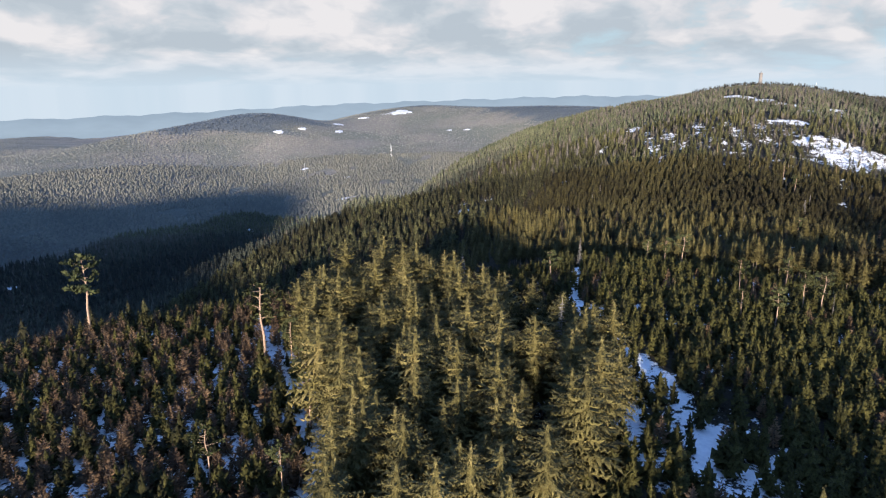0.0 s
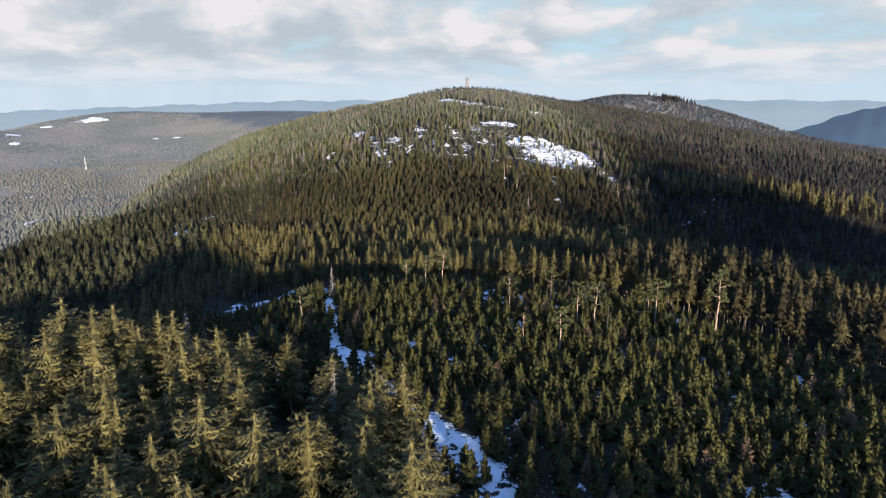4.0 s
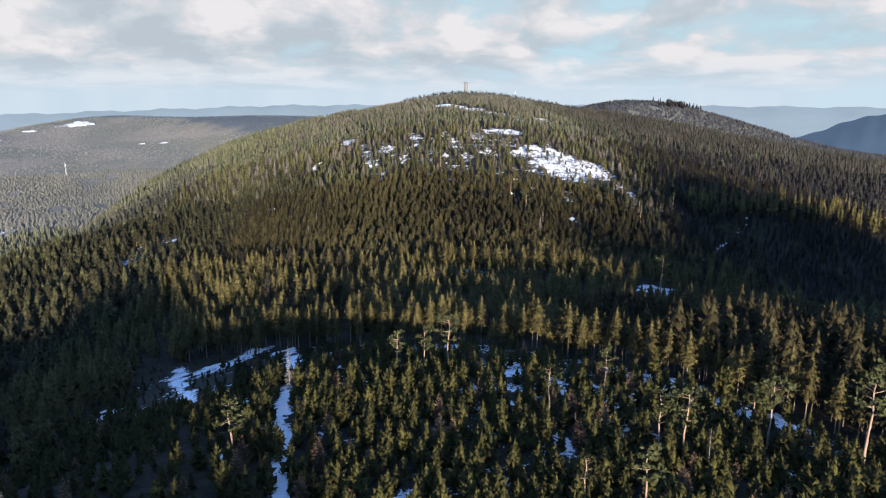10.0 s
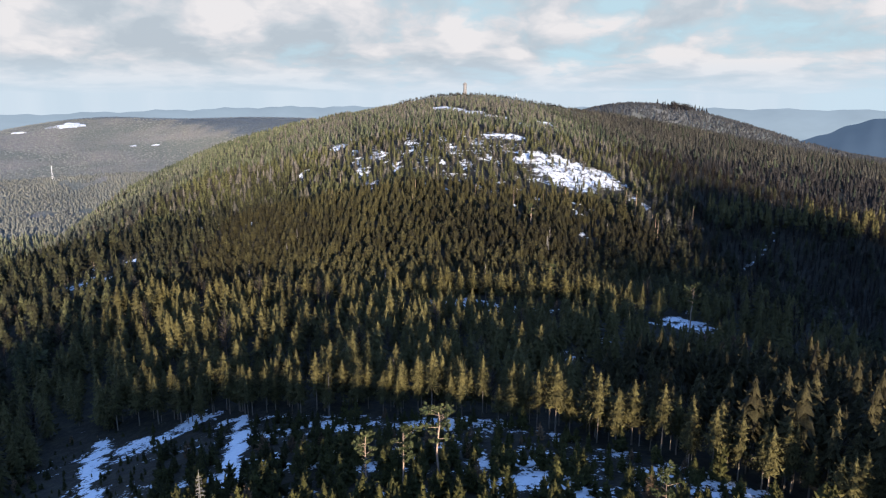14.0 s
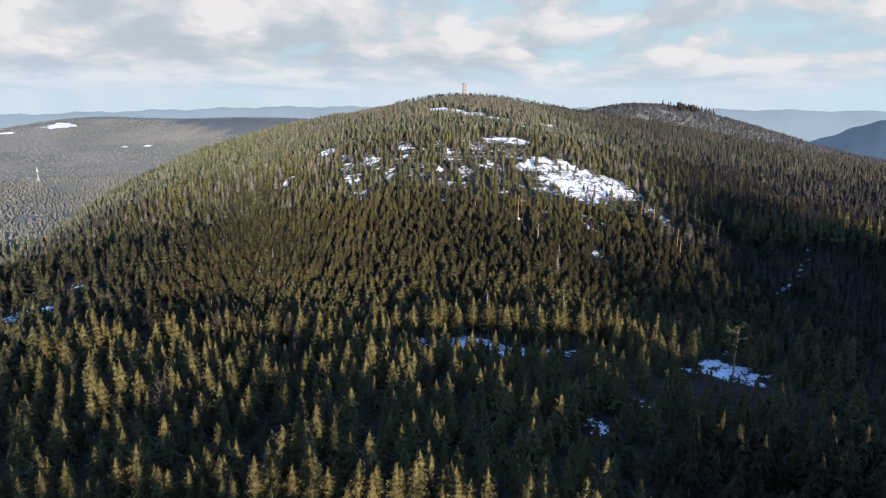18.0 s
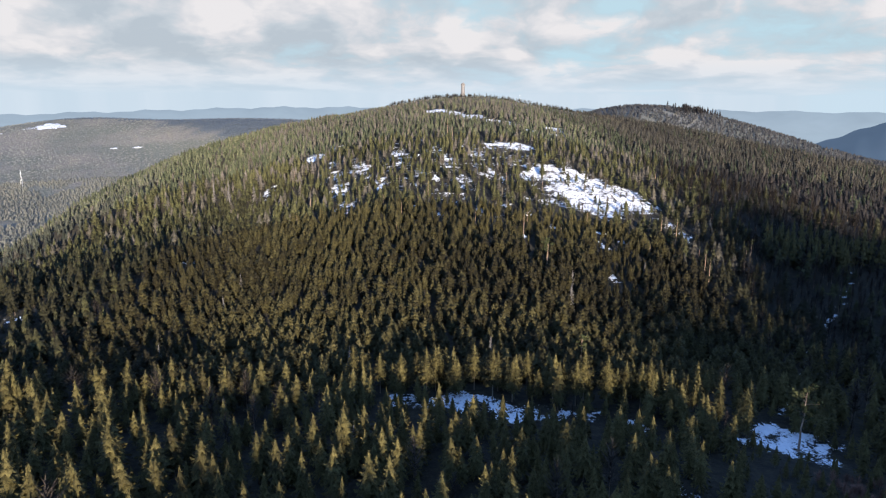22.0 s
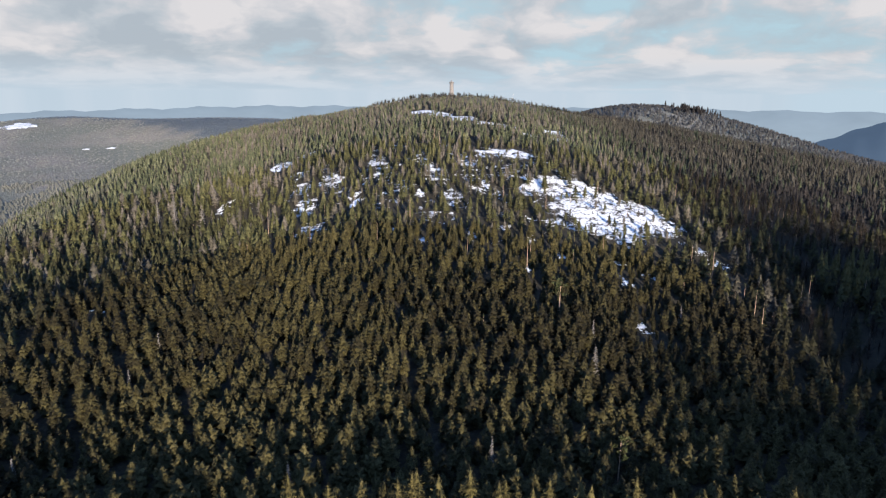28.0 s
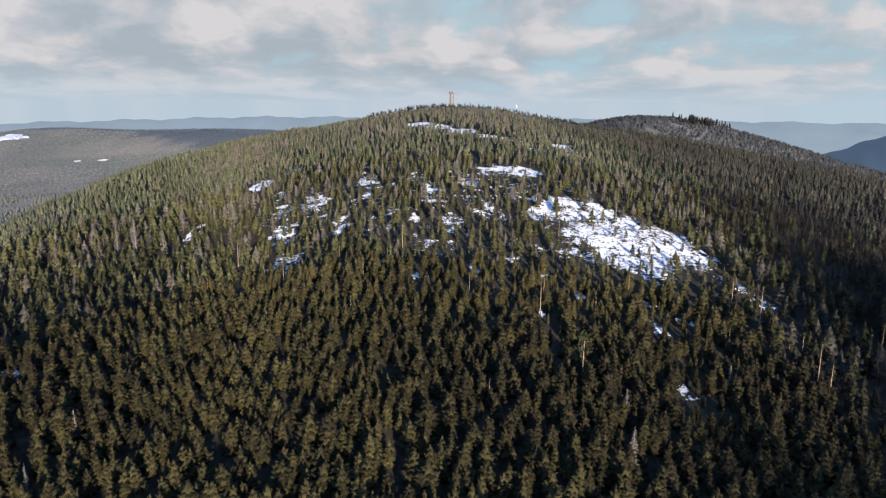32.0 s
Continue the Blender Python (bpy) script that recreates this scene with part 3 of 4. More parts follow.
def wood_spots(step, keep, seed, box, tall, broad):
    x, y = scatter(*box, step, seed)
    r = np.random.RandomState(seed + 1)
    k = keep(x, y) & in_sight(x, y)
    k &= (open_snow(x, y) + 0.16 * wobble(x, y, 14, 4) < 0.62 - 0.25 * r.rand(len(x))) | (r.rand(len(x)) < np.where((y > 520) & (np.hypot(x - 168, y - 684) > 46) & (y < 900) & (np.hypot(x - 122, y - 784) > 26), 0.66, np.where((y < 100) | (np.abs(y - 388) < 16) & (x < 110), 0.22, np.where(y > 850, 0.04, 0.10))))
    k &= ~felled(x, y) | (r.rand(len(x)) < 0.85)
    x, y = x[k], y[k]
    u = r.rand(len(x))
    h = tall * (0.60 + 0.60 * u + 0.10 * wobble(x, y, 60, 8) - 0.2 * (r.rand(len(x)) < 0.12))
    h *= 1 - 0.40 * np.exp(-(((x - 80) / 170) ** 2 + ((y - 735) / 120) ** 2)) - 0.32 * np.clip((y - 980) / 160, 0, 1) * (np.abs(x - 126) < 250) - 0.34 * np.clip((y - 1090) / 90, 0, 1) * (np.abs(x - 126) < 190)
    low = np.ones(len(x))
    for cx, cy, w, d, _ in SNOW_FAR:
        reach = 14 if 370 < cy < 400 and cx < 110 else (70 if cy < 400 else 26 if cy < 850 else 50) if w > 12 else 34 if cy < 620 else 16
        low = np.where((np.abs(x - cx) < w + 2) & (y < cy) & (y > cy - d - reach), np.minimum(low, 0.40 + 0.25 * u), low)
    # nothing tall stands on the south-western side of the pine's clearing
    along, beside = (148 - x) * 0.55 + (368 - y) * 0.835, (x - 148) * 0.835 - (y - 368) * 0.55
    h *= np.where((along > 0) & (along < 52) & (np.abs(beside) < 14), np.minimum(low, 0.36 + 0.12 * u), low)
    h *= np.where(felled(x, y) & (tall < 9), 0.88, 1.0)
    # low brush in the shaded corner by the wood; old tall trees on the eastern rim
    h *= np.where((x < -34) & (y > 105) & (tall < 9), (0.50 + 0.30 * u) * np.where(line_distance(STREAKS[2][1], x, y) < 14, 0.5, 1.0), 1.0)
    h *= np.where((x > 72) & (y < 300) & (tall > 15), 1.32, 1.0) * np.where(tall > 15, 1 - 0.28 * np.clip((y - 330) / 70, 0, 1), 1.0)
    brink = (np.abs(wood_edge(x) - 14 - y) < 13) & (x > -90) & (x < 105)
    h *= np.where(brink & (tall < 9), 0.45 + 0.2 * u, 1.0)
    # tint lightens uphill; the hollow and both flanks have their shade painted in
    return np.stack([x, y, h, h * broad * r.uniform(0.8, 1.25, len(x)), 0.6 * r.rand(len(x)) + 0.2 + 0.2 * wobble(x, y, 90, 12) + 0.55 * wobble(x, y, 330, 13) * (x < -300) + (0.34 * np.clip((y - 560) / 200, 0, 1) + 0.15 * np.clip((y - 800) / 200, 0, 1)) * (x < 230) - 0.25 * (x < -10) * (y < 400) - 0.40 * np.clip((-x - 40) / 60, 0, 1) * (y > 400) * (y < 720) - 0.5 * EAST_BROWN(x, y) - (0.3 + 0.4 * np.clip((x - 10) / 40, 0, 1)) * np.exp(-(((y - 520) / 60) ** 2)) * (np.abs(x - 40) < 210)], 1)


def thick(x, y):
    """The dense younger wood of the hollow."""
    return (y > 405 + 8 * wobble(x, y, 50, 14)) & (y < 640) & (x > -110) & (x < 190) & (flight_distance(x, y) < 235)


def upland(x, y):
    return (y > 520) & (x > -0.16 * y - 190) & (x < 420)


def beyond(x, y):
    return (y > wood_edge(x)) | (x < -190 + 0.9 * np.maximum(y - 40, 0)) & (y < 160) | (x < -95) & (y >= 150) | (x > 125)


def on_edge(x, y):
    return (y > wood_edge(x)) & (y < wood_edge(x) + 12) & (x < 105) & (x > -80)


def split(s, share, seed):
    k = np.random.RandomState(seed).rand(len(s)) < share(s[:, 0], s[:, 1])
    return s[~k], s[k]


d_of = flight_distance
st = wood_spots(5.6, thick, 17, (-120, 200, 390, 650), 10.0, 0.31)
s0 = wood_spots(7.0, lambda x, y: ~thick(x, y) & beyond(x, y) & ~on_edge(x, y) & (d_of(x, y) < 165), 11, (-200, 230, -80, 580), 14.6, 0.235)
s1 = wood_spots(6.5, lambda x, y: ~thick(x, y) & beyond(x, y) & ~on_edge(x, y) & (d_of(x, y) >= 165) & (d_of(x, y) < 420), 12, (-480, 500, -80, 850), 12.6, 0.265)
s2 = np.concatenate([wood_spots(5.7, lambda x, y: upland(x, y) & (d_of(x, y) >= 420) & (d_of(x, y) < 1000), 13, (-420, 430, 500, 1330), 9.6, 0.275),
    wood_spots(7.4, lambda x, y: ~upland(x, y) & beyond(x, y) & (d_of(x, y) >= 420) & (d_of(x, y) + 110 * wobble(x, y, 240, 51) < 1000), 18, (-900, 900, -80, 1330), 12.2, 0.24)])
s3 = wood_spots(8.0, lambda x, y: (d_of(x, y) + 110 * wobble(x, y, 240, 51) >= 1000) & (d_of(x, y) < 1750) & (wobble(x, y, 260, 44) + 0.5 * wobble(x, y, 70, 45) < 0.75), 14, (-1700, 1700, 200, 2100), 12.5, 0.30)
g0, b0 = split(s0, lambda x, y: 0.04 + 0.6 * EAST_BROWN(x, y), 1)
g1, b1 = split(s1, lambda x, y: 0.04 + 0.75 * EAST_BROWN(x, y) + 0.2 * np.clip((y - 540) / 200, 0, 1) * (x < 230), 2)
g2, b2 = split(s2, lambda x, y: 0.05 + 0.8 * EAST_BROWN(x, y) + 0.16 * np.clip((y - 560) / 200, 0, 1) * (x < 230) * (x > -200) + 0.3 * np.clip((y - 820) / 180, 0, 1) * (np.abs(x - 120) < 260), 3)
rim = (g0[:, 0] > 64) & (g0[:, 1] < 290) & (g0[:, 1] > 95)
# tint lowered too, as painted shade on the rim
more = wood_spots(6.0, lambda x, y: beyond(x, y) & ~on_edge(x, y) & (x > 68) & (x < 150) & (y > 110) & (y < 270), 27, (60, 160, 100, 280), 15.2, 0.17) - (0, 0, 0, 0, 0.25)
RIMS = [frond_tree(s + 200, 7, 6, 0.46, 0.42, 1, 1.0, 0.12, 0.85, lift=0.22, curl=0.35, aspect=4.6, full=0.4, tiers=5, body=0.66, fringe=0.2) for s in range(4)]
forest("rim_wood", np.concatenate([g0[rim], more]), RIMS, [M_RIMWOOD, M_BARK], "close-set tall spruces with bare lower trunks on the eastern rim", "woods", trunk=0.011)
forest("spruce_wood", g0[~rim], SPRUCES, [M_WOOD, M_BARK], "dense olive-green spruce wood on the lower slope", "woods", trunk=0.010)
st[:, 2] = 2.8 + 0.72 * st[:, 2]
st, sm = split(st, lambda x, y: 0.3 + 0.25 * wobble(x, y, 45, 23), 9)
sm[:, 2:4] *= 1.1
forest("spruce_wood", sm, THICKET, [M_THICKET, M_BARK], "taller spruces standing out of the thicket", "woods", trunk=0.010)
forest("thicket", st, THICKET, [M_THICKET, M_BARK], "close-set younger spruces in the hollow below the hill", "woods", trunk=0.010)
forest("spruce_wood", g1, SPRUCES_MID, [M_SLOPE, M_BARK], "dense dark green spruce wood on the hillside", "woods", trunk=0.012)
across = g2[:, 0] < -0.16 * g2[:, 1] - np.where(g2[:, 1] > 700, 90, 220)
# the spur's foot keeps the darker valley wood, standing in for the ravine's shade
spur = across & (np.hypot(g2[:, 0], g2[:, 1] + 100) > 1000) & (g2[:, 1] > 975 + 0.36 * (g2[:, 0] + 246))
across &= ~spur
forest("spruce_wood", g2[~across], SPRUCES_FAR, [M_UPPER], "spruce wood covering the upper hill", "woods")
forest("valley_wood", g2[spur] * (1, 1, 0.80, 1.30, 1), SPRUCES_FAR, [M_SPUR], "spruce wood on the spur behind the hill, greyed for haze", "woods")
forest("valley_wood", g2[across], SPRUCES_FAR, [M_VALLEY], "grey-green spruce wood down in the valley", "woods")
# tall brownish conifers on the knoll of the eastern flank
kx, ky = scatter(255, 470, 535, 600, 7.5, 61)
rk = np.random.RandomState(62)
ok = (np.abs(ky - 572 + 0.10 * (kx - 340)) < 20 + 10 * wobble(kx, ky, 60, 3)) & (rk.rand(len(kx)) < 0.8)
knoll = np.stack([kx[ok], ky[ok], rk.uniform(15, 22, ok.sum()), rk.uniform(2.6, 3.6, ok.sum()), rk.uniform(0.3, 0.9, ok.sum())], 1)
forest("knoll_spruces", knoll, SPRUCES_MID, [M_WOOD, M_BARK], "tall greyish brown spruces on a knoll of the flank", "woods", trunk=0.012)
grey = (b1[:, 1] > 540) & (b1[:, 0] < 235)
forest("dry_wood", b1[grey], SPRUCES_MID, [M_DRY, M_BARK], "greyish half-dead spruces scattered over the hillside", "woods", trunk=0.012)
b1 = b1[~grey]
forest("bare_wood", np.concatenate([b0, b1]), BARES, [M_BROWN, M_BARK], "leafless brown trees standing among the spruces", "woods", trunk=0.012)
upper = (b2[:, 1] > 780) | (b2[:, 0] < 230)
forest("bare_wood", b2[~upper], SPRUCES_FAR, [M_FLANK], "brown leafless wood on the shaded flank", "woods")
forest("dry_wood", b2[upper], SPRUCES_FAR, [M_DRY], "dry greyish brown trees below the summit", "woods")
east = s3[:, 0] > -0.02 * s3[:, 1]
e_green, e_brown = split(s3[east], lambda x, y: 0.75 + 0 * x, 6)
s4 = wood_spots(13.0, lambda x, y: (d_of(x, y) >= 1750) & (d_of(x, y) < 3000) & (x < 0), 16, (-2600, 0, 1200, 3300), 5.0, 1.15)
forest("distant_wood", s3[~east] * (1, 1, 0.46, 1.4, 1), SPIRES, [M_FAR], "far woods across the valley, coloured pale for haze", "woods")
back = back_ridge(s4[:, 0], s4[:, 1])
forest("ridge_wood", s4[back] * (1, 1, 0.8, 1.3, 1), SPIRES, [M_HAZE_SHADE_WOOD], "spruce wood on the back ridge, its haze and shade in the colour", "woods")
forest("distant_wood", s4[~back] * (1, 1, 0.8, 1.3, 1), SPIRES, [M_HAZY], "woods on the hills behind the valley, paled for haze", "woods")
low_crowns = (1, 1, 0.5, 1.05, 1)
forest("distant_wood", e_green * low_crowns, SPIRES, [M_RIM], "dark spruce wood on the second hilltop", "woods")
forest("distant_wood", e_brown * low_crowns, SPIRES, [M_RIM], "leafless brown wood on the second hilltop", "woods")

# unseen wood added beside and behind the flight, where it also shades the near growth
rx, ry = scatter(-300, 460, -420, 215, 11.0, 71)
rr = np.random.RandomState(72)
ok = ~in_sight(rx, ry) & ((rx > 95) | (ry < -320)) & (rr.rand(len(rx)) < 0.85)
around = np.stack([rx[ok], ry[ok], rr.uniform(14, 21, ok.sum()), rr.uniform(3, 4.2, ok.sum()), rr.rand(ok.sum())], 1)
forest("spruce_wood", around, SPRUCES_FAR, [M_WOOD], "unseen spruce wood added round the plateau, also for its shade", "woods")
# tall spruces added behind the stand, out of sight, to shade the ground by the path
tx, ty = scatter(-70, 100, -100, -8, 6.5, 74)
ok = ~in_sight(tx, ty, 5.0) & (tx > 34) & (tx - 40 < 0.6 * (-ty)) & (tx < 88)
behind = np.stack([tx[ok], ty[ok], rr.uniform(19, 25, ok.sum()), rr.uniform(3.4, 4.4, ok.sum()), rr.rand(ok.sum())], 1)
forest("spruce_wood", behind, SPRUCES_MID, [M_SPRUCE, M_BARK], "unseen tall spruces added behind the near stand to cast shade", "woods", trunk=0.010)
# young growth behind and beside the start
vx, vy = scatter(-260, 95, -330, 60, 6.0, 75)
ok = ~in_sight(vx, vy) & ((vx < -60) | (vy < -110)) & (vy > -330) & (rr.rand(len(vx)) < 0.8)
low_trees = np.stack([vx[ok], vy[ok], rr.uniform(3.5, 6.5, ok.sum()), rr.uniform(1.2, 2.0, ok.sum()), rr.rand(ok.sum())], 1)
forest("young_spruces", low_trees, SPRUCES_FAR, [M_YOUNG], "young spruces on the plateau behind the start", "young growth")
# wind-bent scrub along the summit
ux, uy = scatter(20, 300, 1165, 1250, 7.0, 73)
ok = (np.hypot(ux - 126, uy - 1215) > 9) & (np.abs(uy - 1208 - 12 * wobble(ux, uy, 80, 2)) < 26) & (rr.rand(len(ux)) < 0.9)
scrub = np.stack([ux[ok], uy[ok], rr.uniform(3, 7.5, ok.sum()), rr.uniform(1.8, 3.4, ok.sum()), rr.rand(ok.sum())], 1)
forest("summit_scrub", scrub, BARES, [M_DRY, M_BARK], "leafless scrubby trees round the tower on the summit", "woods", trunk=0.02)

# a clump of taller trees on the shoulder of the second hill
cx, cy = scatter(690, 800, 1745, 1830, 6.5, 77)
ok = (np.hypot((cx - 742) / 1.5, cy - 1786) < 21) | (rr.rand(len(cx)) < 0.12)
clump_spots = np.stack([cx[ok], cy[ok], rr.uniform(9, 19, ok.sum()), rr.uniform(2.6, 4.0, ok.sum()), rr.uniform(0, 0.3, ok.sum())], 1)
forest("hilltop_clump", clump_spots, SPRUCES_MID, [M_FLANK, M_BARK], "clump of taller dark trees on the second hill", "woods", trunk=0.012)

# reddish leafless shrubs beside the clearing and the eastern track
rx, ry = scatter(138, 154, 322, 342, 3.2, 79)
rx, ry = np.concatenate([rx, rr.uniform(98, 122, 26)]), np.concatenate([ry, rr.uniform(72, 98, 26)])
shrubs = np.stack([rx, ry, rr.uniform(3.0, 5.0, len(rx)), rr.uniform(1.3, 2.1, len(rx)), rr.rand(len(rx))], 1)
forest("bare_shrubs", shrubs, BARES, [M_RED, M_BARK], "reddish leafless shrubs at the edge of the clearing", "young growth", trunk=0.015)

# -- young growth on the near plateau --
def young(x, y):
    return ~beyond(x, y) & ~inside(STAND, x, y)


y0 = wood_spots(3.7, young, 15, (-190, 130, -70, 265), 7.2, 0.28)
yg, yb = split(y0, lambda x, y: 0.05 + 0.42 * (x < -46) * (y < 100), 4)
forest("young_spruces", yg, [frond_tree(s + 80, 7, 5, 0.05, 0.25, 0, 0.9 + 0.1 * (s % 3), 0.05, 0.9, aspect=3.4, lift=0.6, curl=0.1, full=0.62, tiers=4, body=0.72) for s in range(5)], [M_YOUNG, M_BARK], "thicket of young green spruces with snow between", "young growth", trunk=0.012)
forest("bare_saplings", yb, [frond_tree(s + 90, 12, 8, 0.1, 0.0, 0, 0.9, 0.08, 0.5, aspect=3.8, lift=0.6, full=0.8) for s in range(4)], [M_SAPLING, M_BARK], "leafless reddish brown saplings in the young growth", "young growth", trunk=0.012)

# ---- things ----


def part(name, me, parent, label=""):
    ob = new(name, me)
    ob.parent = parent
    if label:
        ob["label"] = label
    return ob


def scaled(vt, h, r):
    v, t = vt
    return v * (r, r, h), t


def tree_kind(name, crown, trunk, h, r, q, m_crown, m_trunk, label, group):
    root = new(name)
    cv, ct = scaled(crown, h, r)
    part("crown", mesh_of("crown", cv, ct, [m_crown], {"tint": np.full(len(cv), 0.5)}), root)
    tv, tt = trunk
    tv = tv * (q, q, h)
    part("trunk", mesh_of("trunk", tv, tt, [m_trunk], smooth=True), root)
    return tagged(root, label, "tree", group)


def stand_at(ob, x, y, size=1.0, turn=0.0, sink=0.15, wide=1.0):
    z = float(height(x, y)) - sink
    return pose(x, y, z, 0, 0, turn) @ Matrix.Diagonal((size * wide, size * wide, size, 1))


def place_all(kinds, spots, seed, low, high, sink=0.15):
    """Stand the kinds, then copies of them, at the spots: x, y and, if given, the height over the first kind's."""
    r = np.random.RandomState(seed)
    used = set()
    for spot in spots:
        k = r.randint(len(kinds))
        size = spot[2] if len(spot) > 2 else r.uniform(low, high)
        m = stand_at(None, spot[0], spot[1], size, r.uniform(0, 360), sink, r.uniform(0.88, 1.14))
        if k in used:
            copy_thing(kinds[k], m)
        else:
            kinds[k].matrix_basis = m
            used.add(k)
    for k, ob in enumerate(kinds):
        if k not in used:
            for o in (*ob.children_recursive, ob):
                bpy.data.objects.remove(o)


# the stand of tall spruces on the near plateau
kinds = [tree_kind("spruce_tree", frond_tree(100 + s, 15, 8, 0.20 + 0.06 * s, 0.30, 4, 0.80 + 0.05 * s, 0.10, 0.70, aspect=5.2, lift=0.10, curl=0.55, full=0.40, tiers=8, body=0.24, fringe=0.15), stem(6, 0.97, rings=3, seed=s), 24.5, 4.8, 0.20, M_SPRUCE, M_BARK,
    "tall olive-green spruce with drooping boughs in the near stand", "near spruce stand") for s in range(4)]
sx, sy = scatter(-110, 30, -45, 112, 6.9, 21)
ok = inside(STAND, sx, sy) & (np.hypot((sx + 24) / 9, (sy - 64) / 13) > 1)
place_all(kinds, list(zip(sx[ok], sy[ok])), 5, 0.82, 1.18)

# the row along the edge of the wood, with bare lower trunks
kinds = [tree_kind("edge_spruce", frond_tree(140 + s, 13, 6, 0.34 + 0.07 * s, 0.45, 3, 0.9, 0.12, 0.8, aspect=5.5, lift=0.25, curl=0.35, full=0.5, tiers=7, body=0.6, fringe=0.2), stem(6, 0.97, rings=2, seed=s), 16, 2.9, 0.19, M_WOOD, M_BARK,
    "spruce with a bare lower trunk at the edge of the wood", "trees along the wood edge") for s in range(3)]
ex, ey = scatter(-80, 105, 130, 285, 4.6, 31)
ok = (ey > wood_edge(ex)) & (ey < wood_edge(ex) + 12)
place_all(kinds, list(zip(ex[ok], ey[ok])), 6, 0.75, 1.15)

# taller trees behind the snowy ride in the hollow
kinds = [tree_kind("ride_spruce", frond_tree(170 + s, 16, 6, 0.26 + 0.10 * s, 0.45, 3, 0.9, 0.14, 0.8, aspect=5.2, lift=0.25, curl=0.35, full=0.5, tiers=8, body=0.5, fringe=0.2), stem(6, 0.97, rings=2, seed=s), 19, 3.3, 0.2, M_WOOD, M_BARK,
    "tall spruce beside the snowy forest ride", "trees along the ride") for s in range(3)]
place_all(kinds, [(4 + 5.2 * i + 2 * math.sin(i * 5), 405 - 0.14 * 5.2 * i + 4 * math.sin(i * 3.3)) for i in range(22)], 7, 0.72, 1.1)


# ---- pines, dead trees, birches ----


def prism(vs, ts, a, b, ra, rb, sides=3):
    """A tapered rod from a to b."""
    a, b = Vector(a), Vector(b)
    d = (b - a).normalized()
    u = d.orthogonal().normalized()
    w = d.cross(u)
    o = len(vs)
    for p, r in ((a, ra), (b, rb)):
        for j in range(sides):
            q = 6.283 * j / sides
            vs.append(tuple(p + r * (math.cos(q) * u + math.sin(q) * w)))
    for j in range(sides):
        k = (j + 1) % sides
        ts.extend([(o + j, o + k, o + sides + k), (o + j, o + sides + k, o + sides + j)])


def clump(vs, ts, r, centre, size, blades):
    """A tuft of needles: short folded blades pointing out and up."""
    for _ in range(blades):
        d = Vector((r.normal(), r.normal(), abs(r.normal()) * 0.8 + 0.05)).normalized()
        c = Vector(centre) + Vector((r.uniform(-0.5, 0.5), r.uniform(-0.5, 0.5), r.uniform(-0.25, 0.25))) * size
        u = d.orthogonal().normalized()
        w = d.cross(u)
        l, k = size * r.uniform(0.5, 0.9), size * r.uniform(0.18, 0.32)
        o = len(vs)
        vs.extend([tuple(c), tuple(c + d * l * 0.5 + u * k), tuple(c + d * l), tuple(c + d * l * 0.5 - u * k + w * k * 0.5)])
        ts.extend([(o, o + 1, o + 2), (o, o + 2, o + 3)])


def pine_kind(seed):
    """A Scots pine 12 m tall: bare reddish stem, a few limbs, a tufted crown at the top."""
    r = np.random.RandomState(seed)
    root = new("pine_tree")
    sv, st = [], []
    pts = [(0, 0, 0)]
    for i in range(1, 6):
        pts.append((0.12 * r.normal() * i / 3, 0.12 * r.normal() * i / 3, 12 * i / 5 * 0.97))
    for i in range(5):
        prism(sv, st, pts[i], pts[i + 1], 0.20 - 0.03 * i, 0.17 - 0.03 * i, 7)
    part("trunk", mesh_of("trunk", sv, st, [M_PINEBARK], smooth=True), root, "reddish bark lit by the low sun")
    lv, lt, cv, ct = [], [], [], []
    for i in range(15):
        f = 0.56 + 0.44 * (i + r.rand()) / 15
        z = 12 * f * 0.97
        k = min(int(f * 5), 4)
        base_at = Vector(pts[k]).lerp(Vector(pts[k + 1]), f * 5 - k)
        a = r.uniform(0, 6.28)
        l = r.uniform(0.9, 2.0) * (1.25 - abs(f - 0.78) * 1.6)
        tip = base_at + Vector((math.cos(a) * l, math.sin(a) * l, r.uniform(0.1, 0.7)))
        prism(lv, lt, base_at, tip, 0.055, 0.02)
        if f > 0.60 or r.rand() < 0.3:
            clump(cv, ct, r, tip, r.uniform(0.7, 1.1), 15)
            clump(cv, ct, r, base_at.lerp(tip, 0.6), r.uniform(0.5, 0.8), 8)
    clump(cv, ct, r, pts[5], 1.0, 16)
    part("limbs", mesh_of("limbs", lv, lt, [M_PINEBARK]), root)
    part("crown", mesh_of("crown", cv, ct, [M_PINE], {"tint": np.full(len(cv), 0.5)}), root)
    return tagged(root, "Scots pine with a bare reddish trunk and tufted crown", "tree", "single pines")


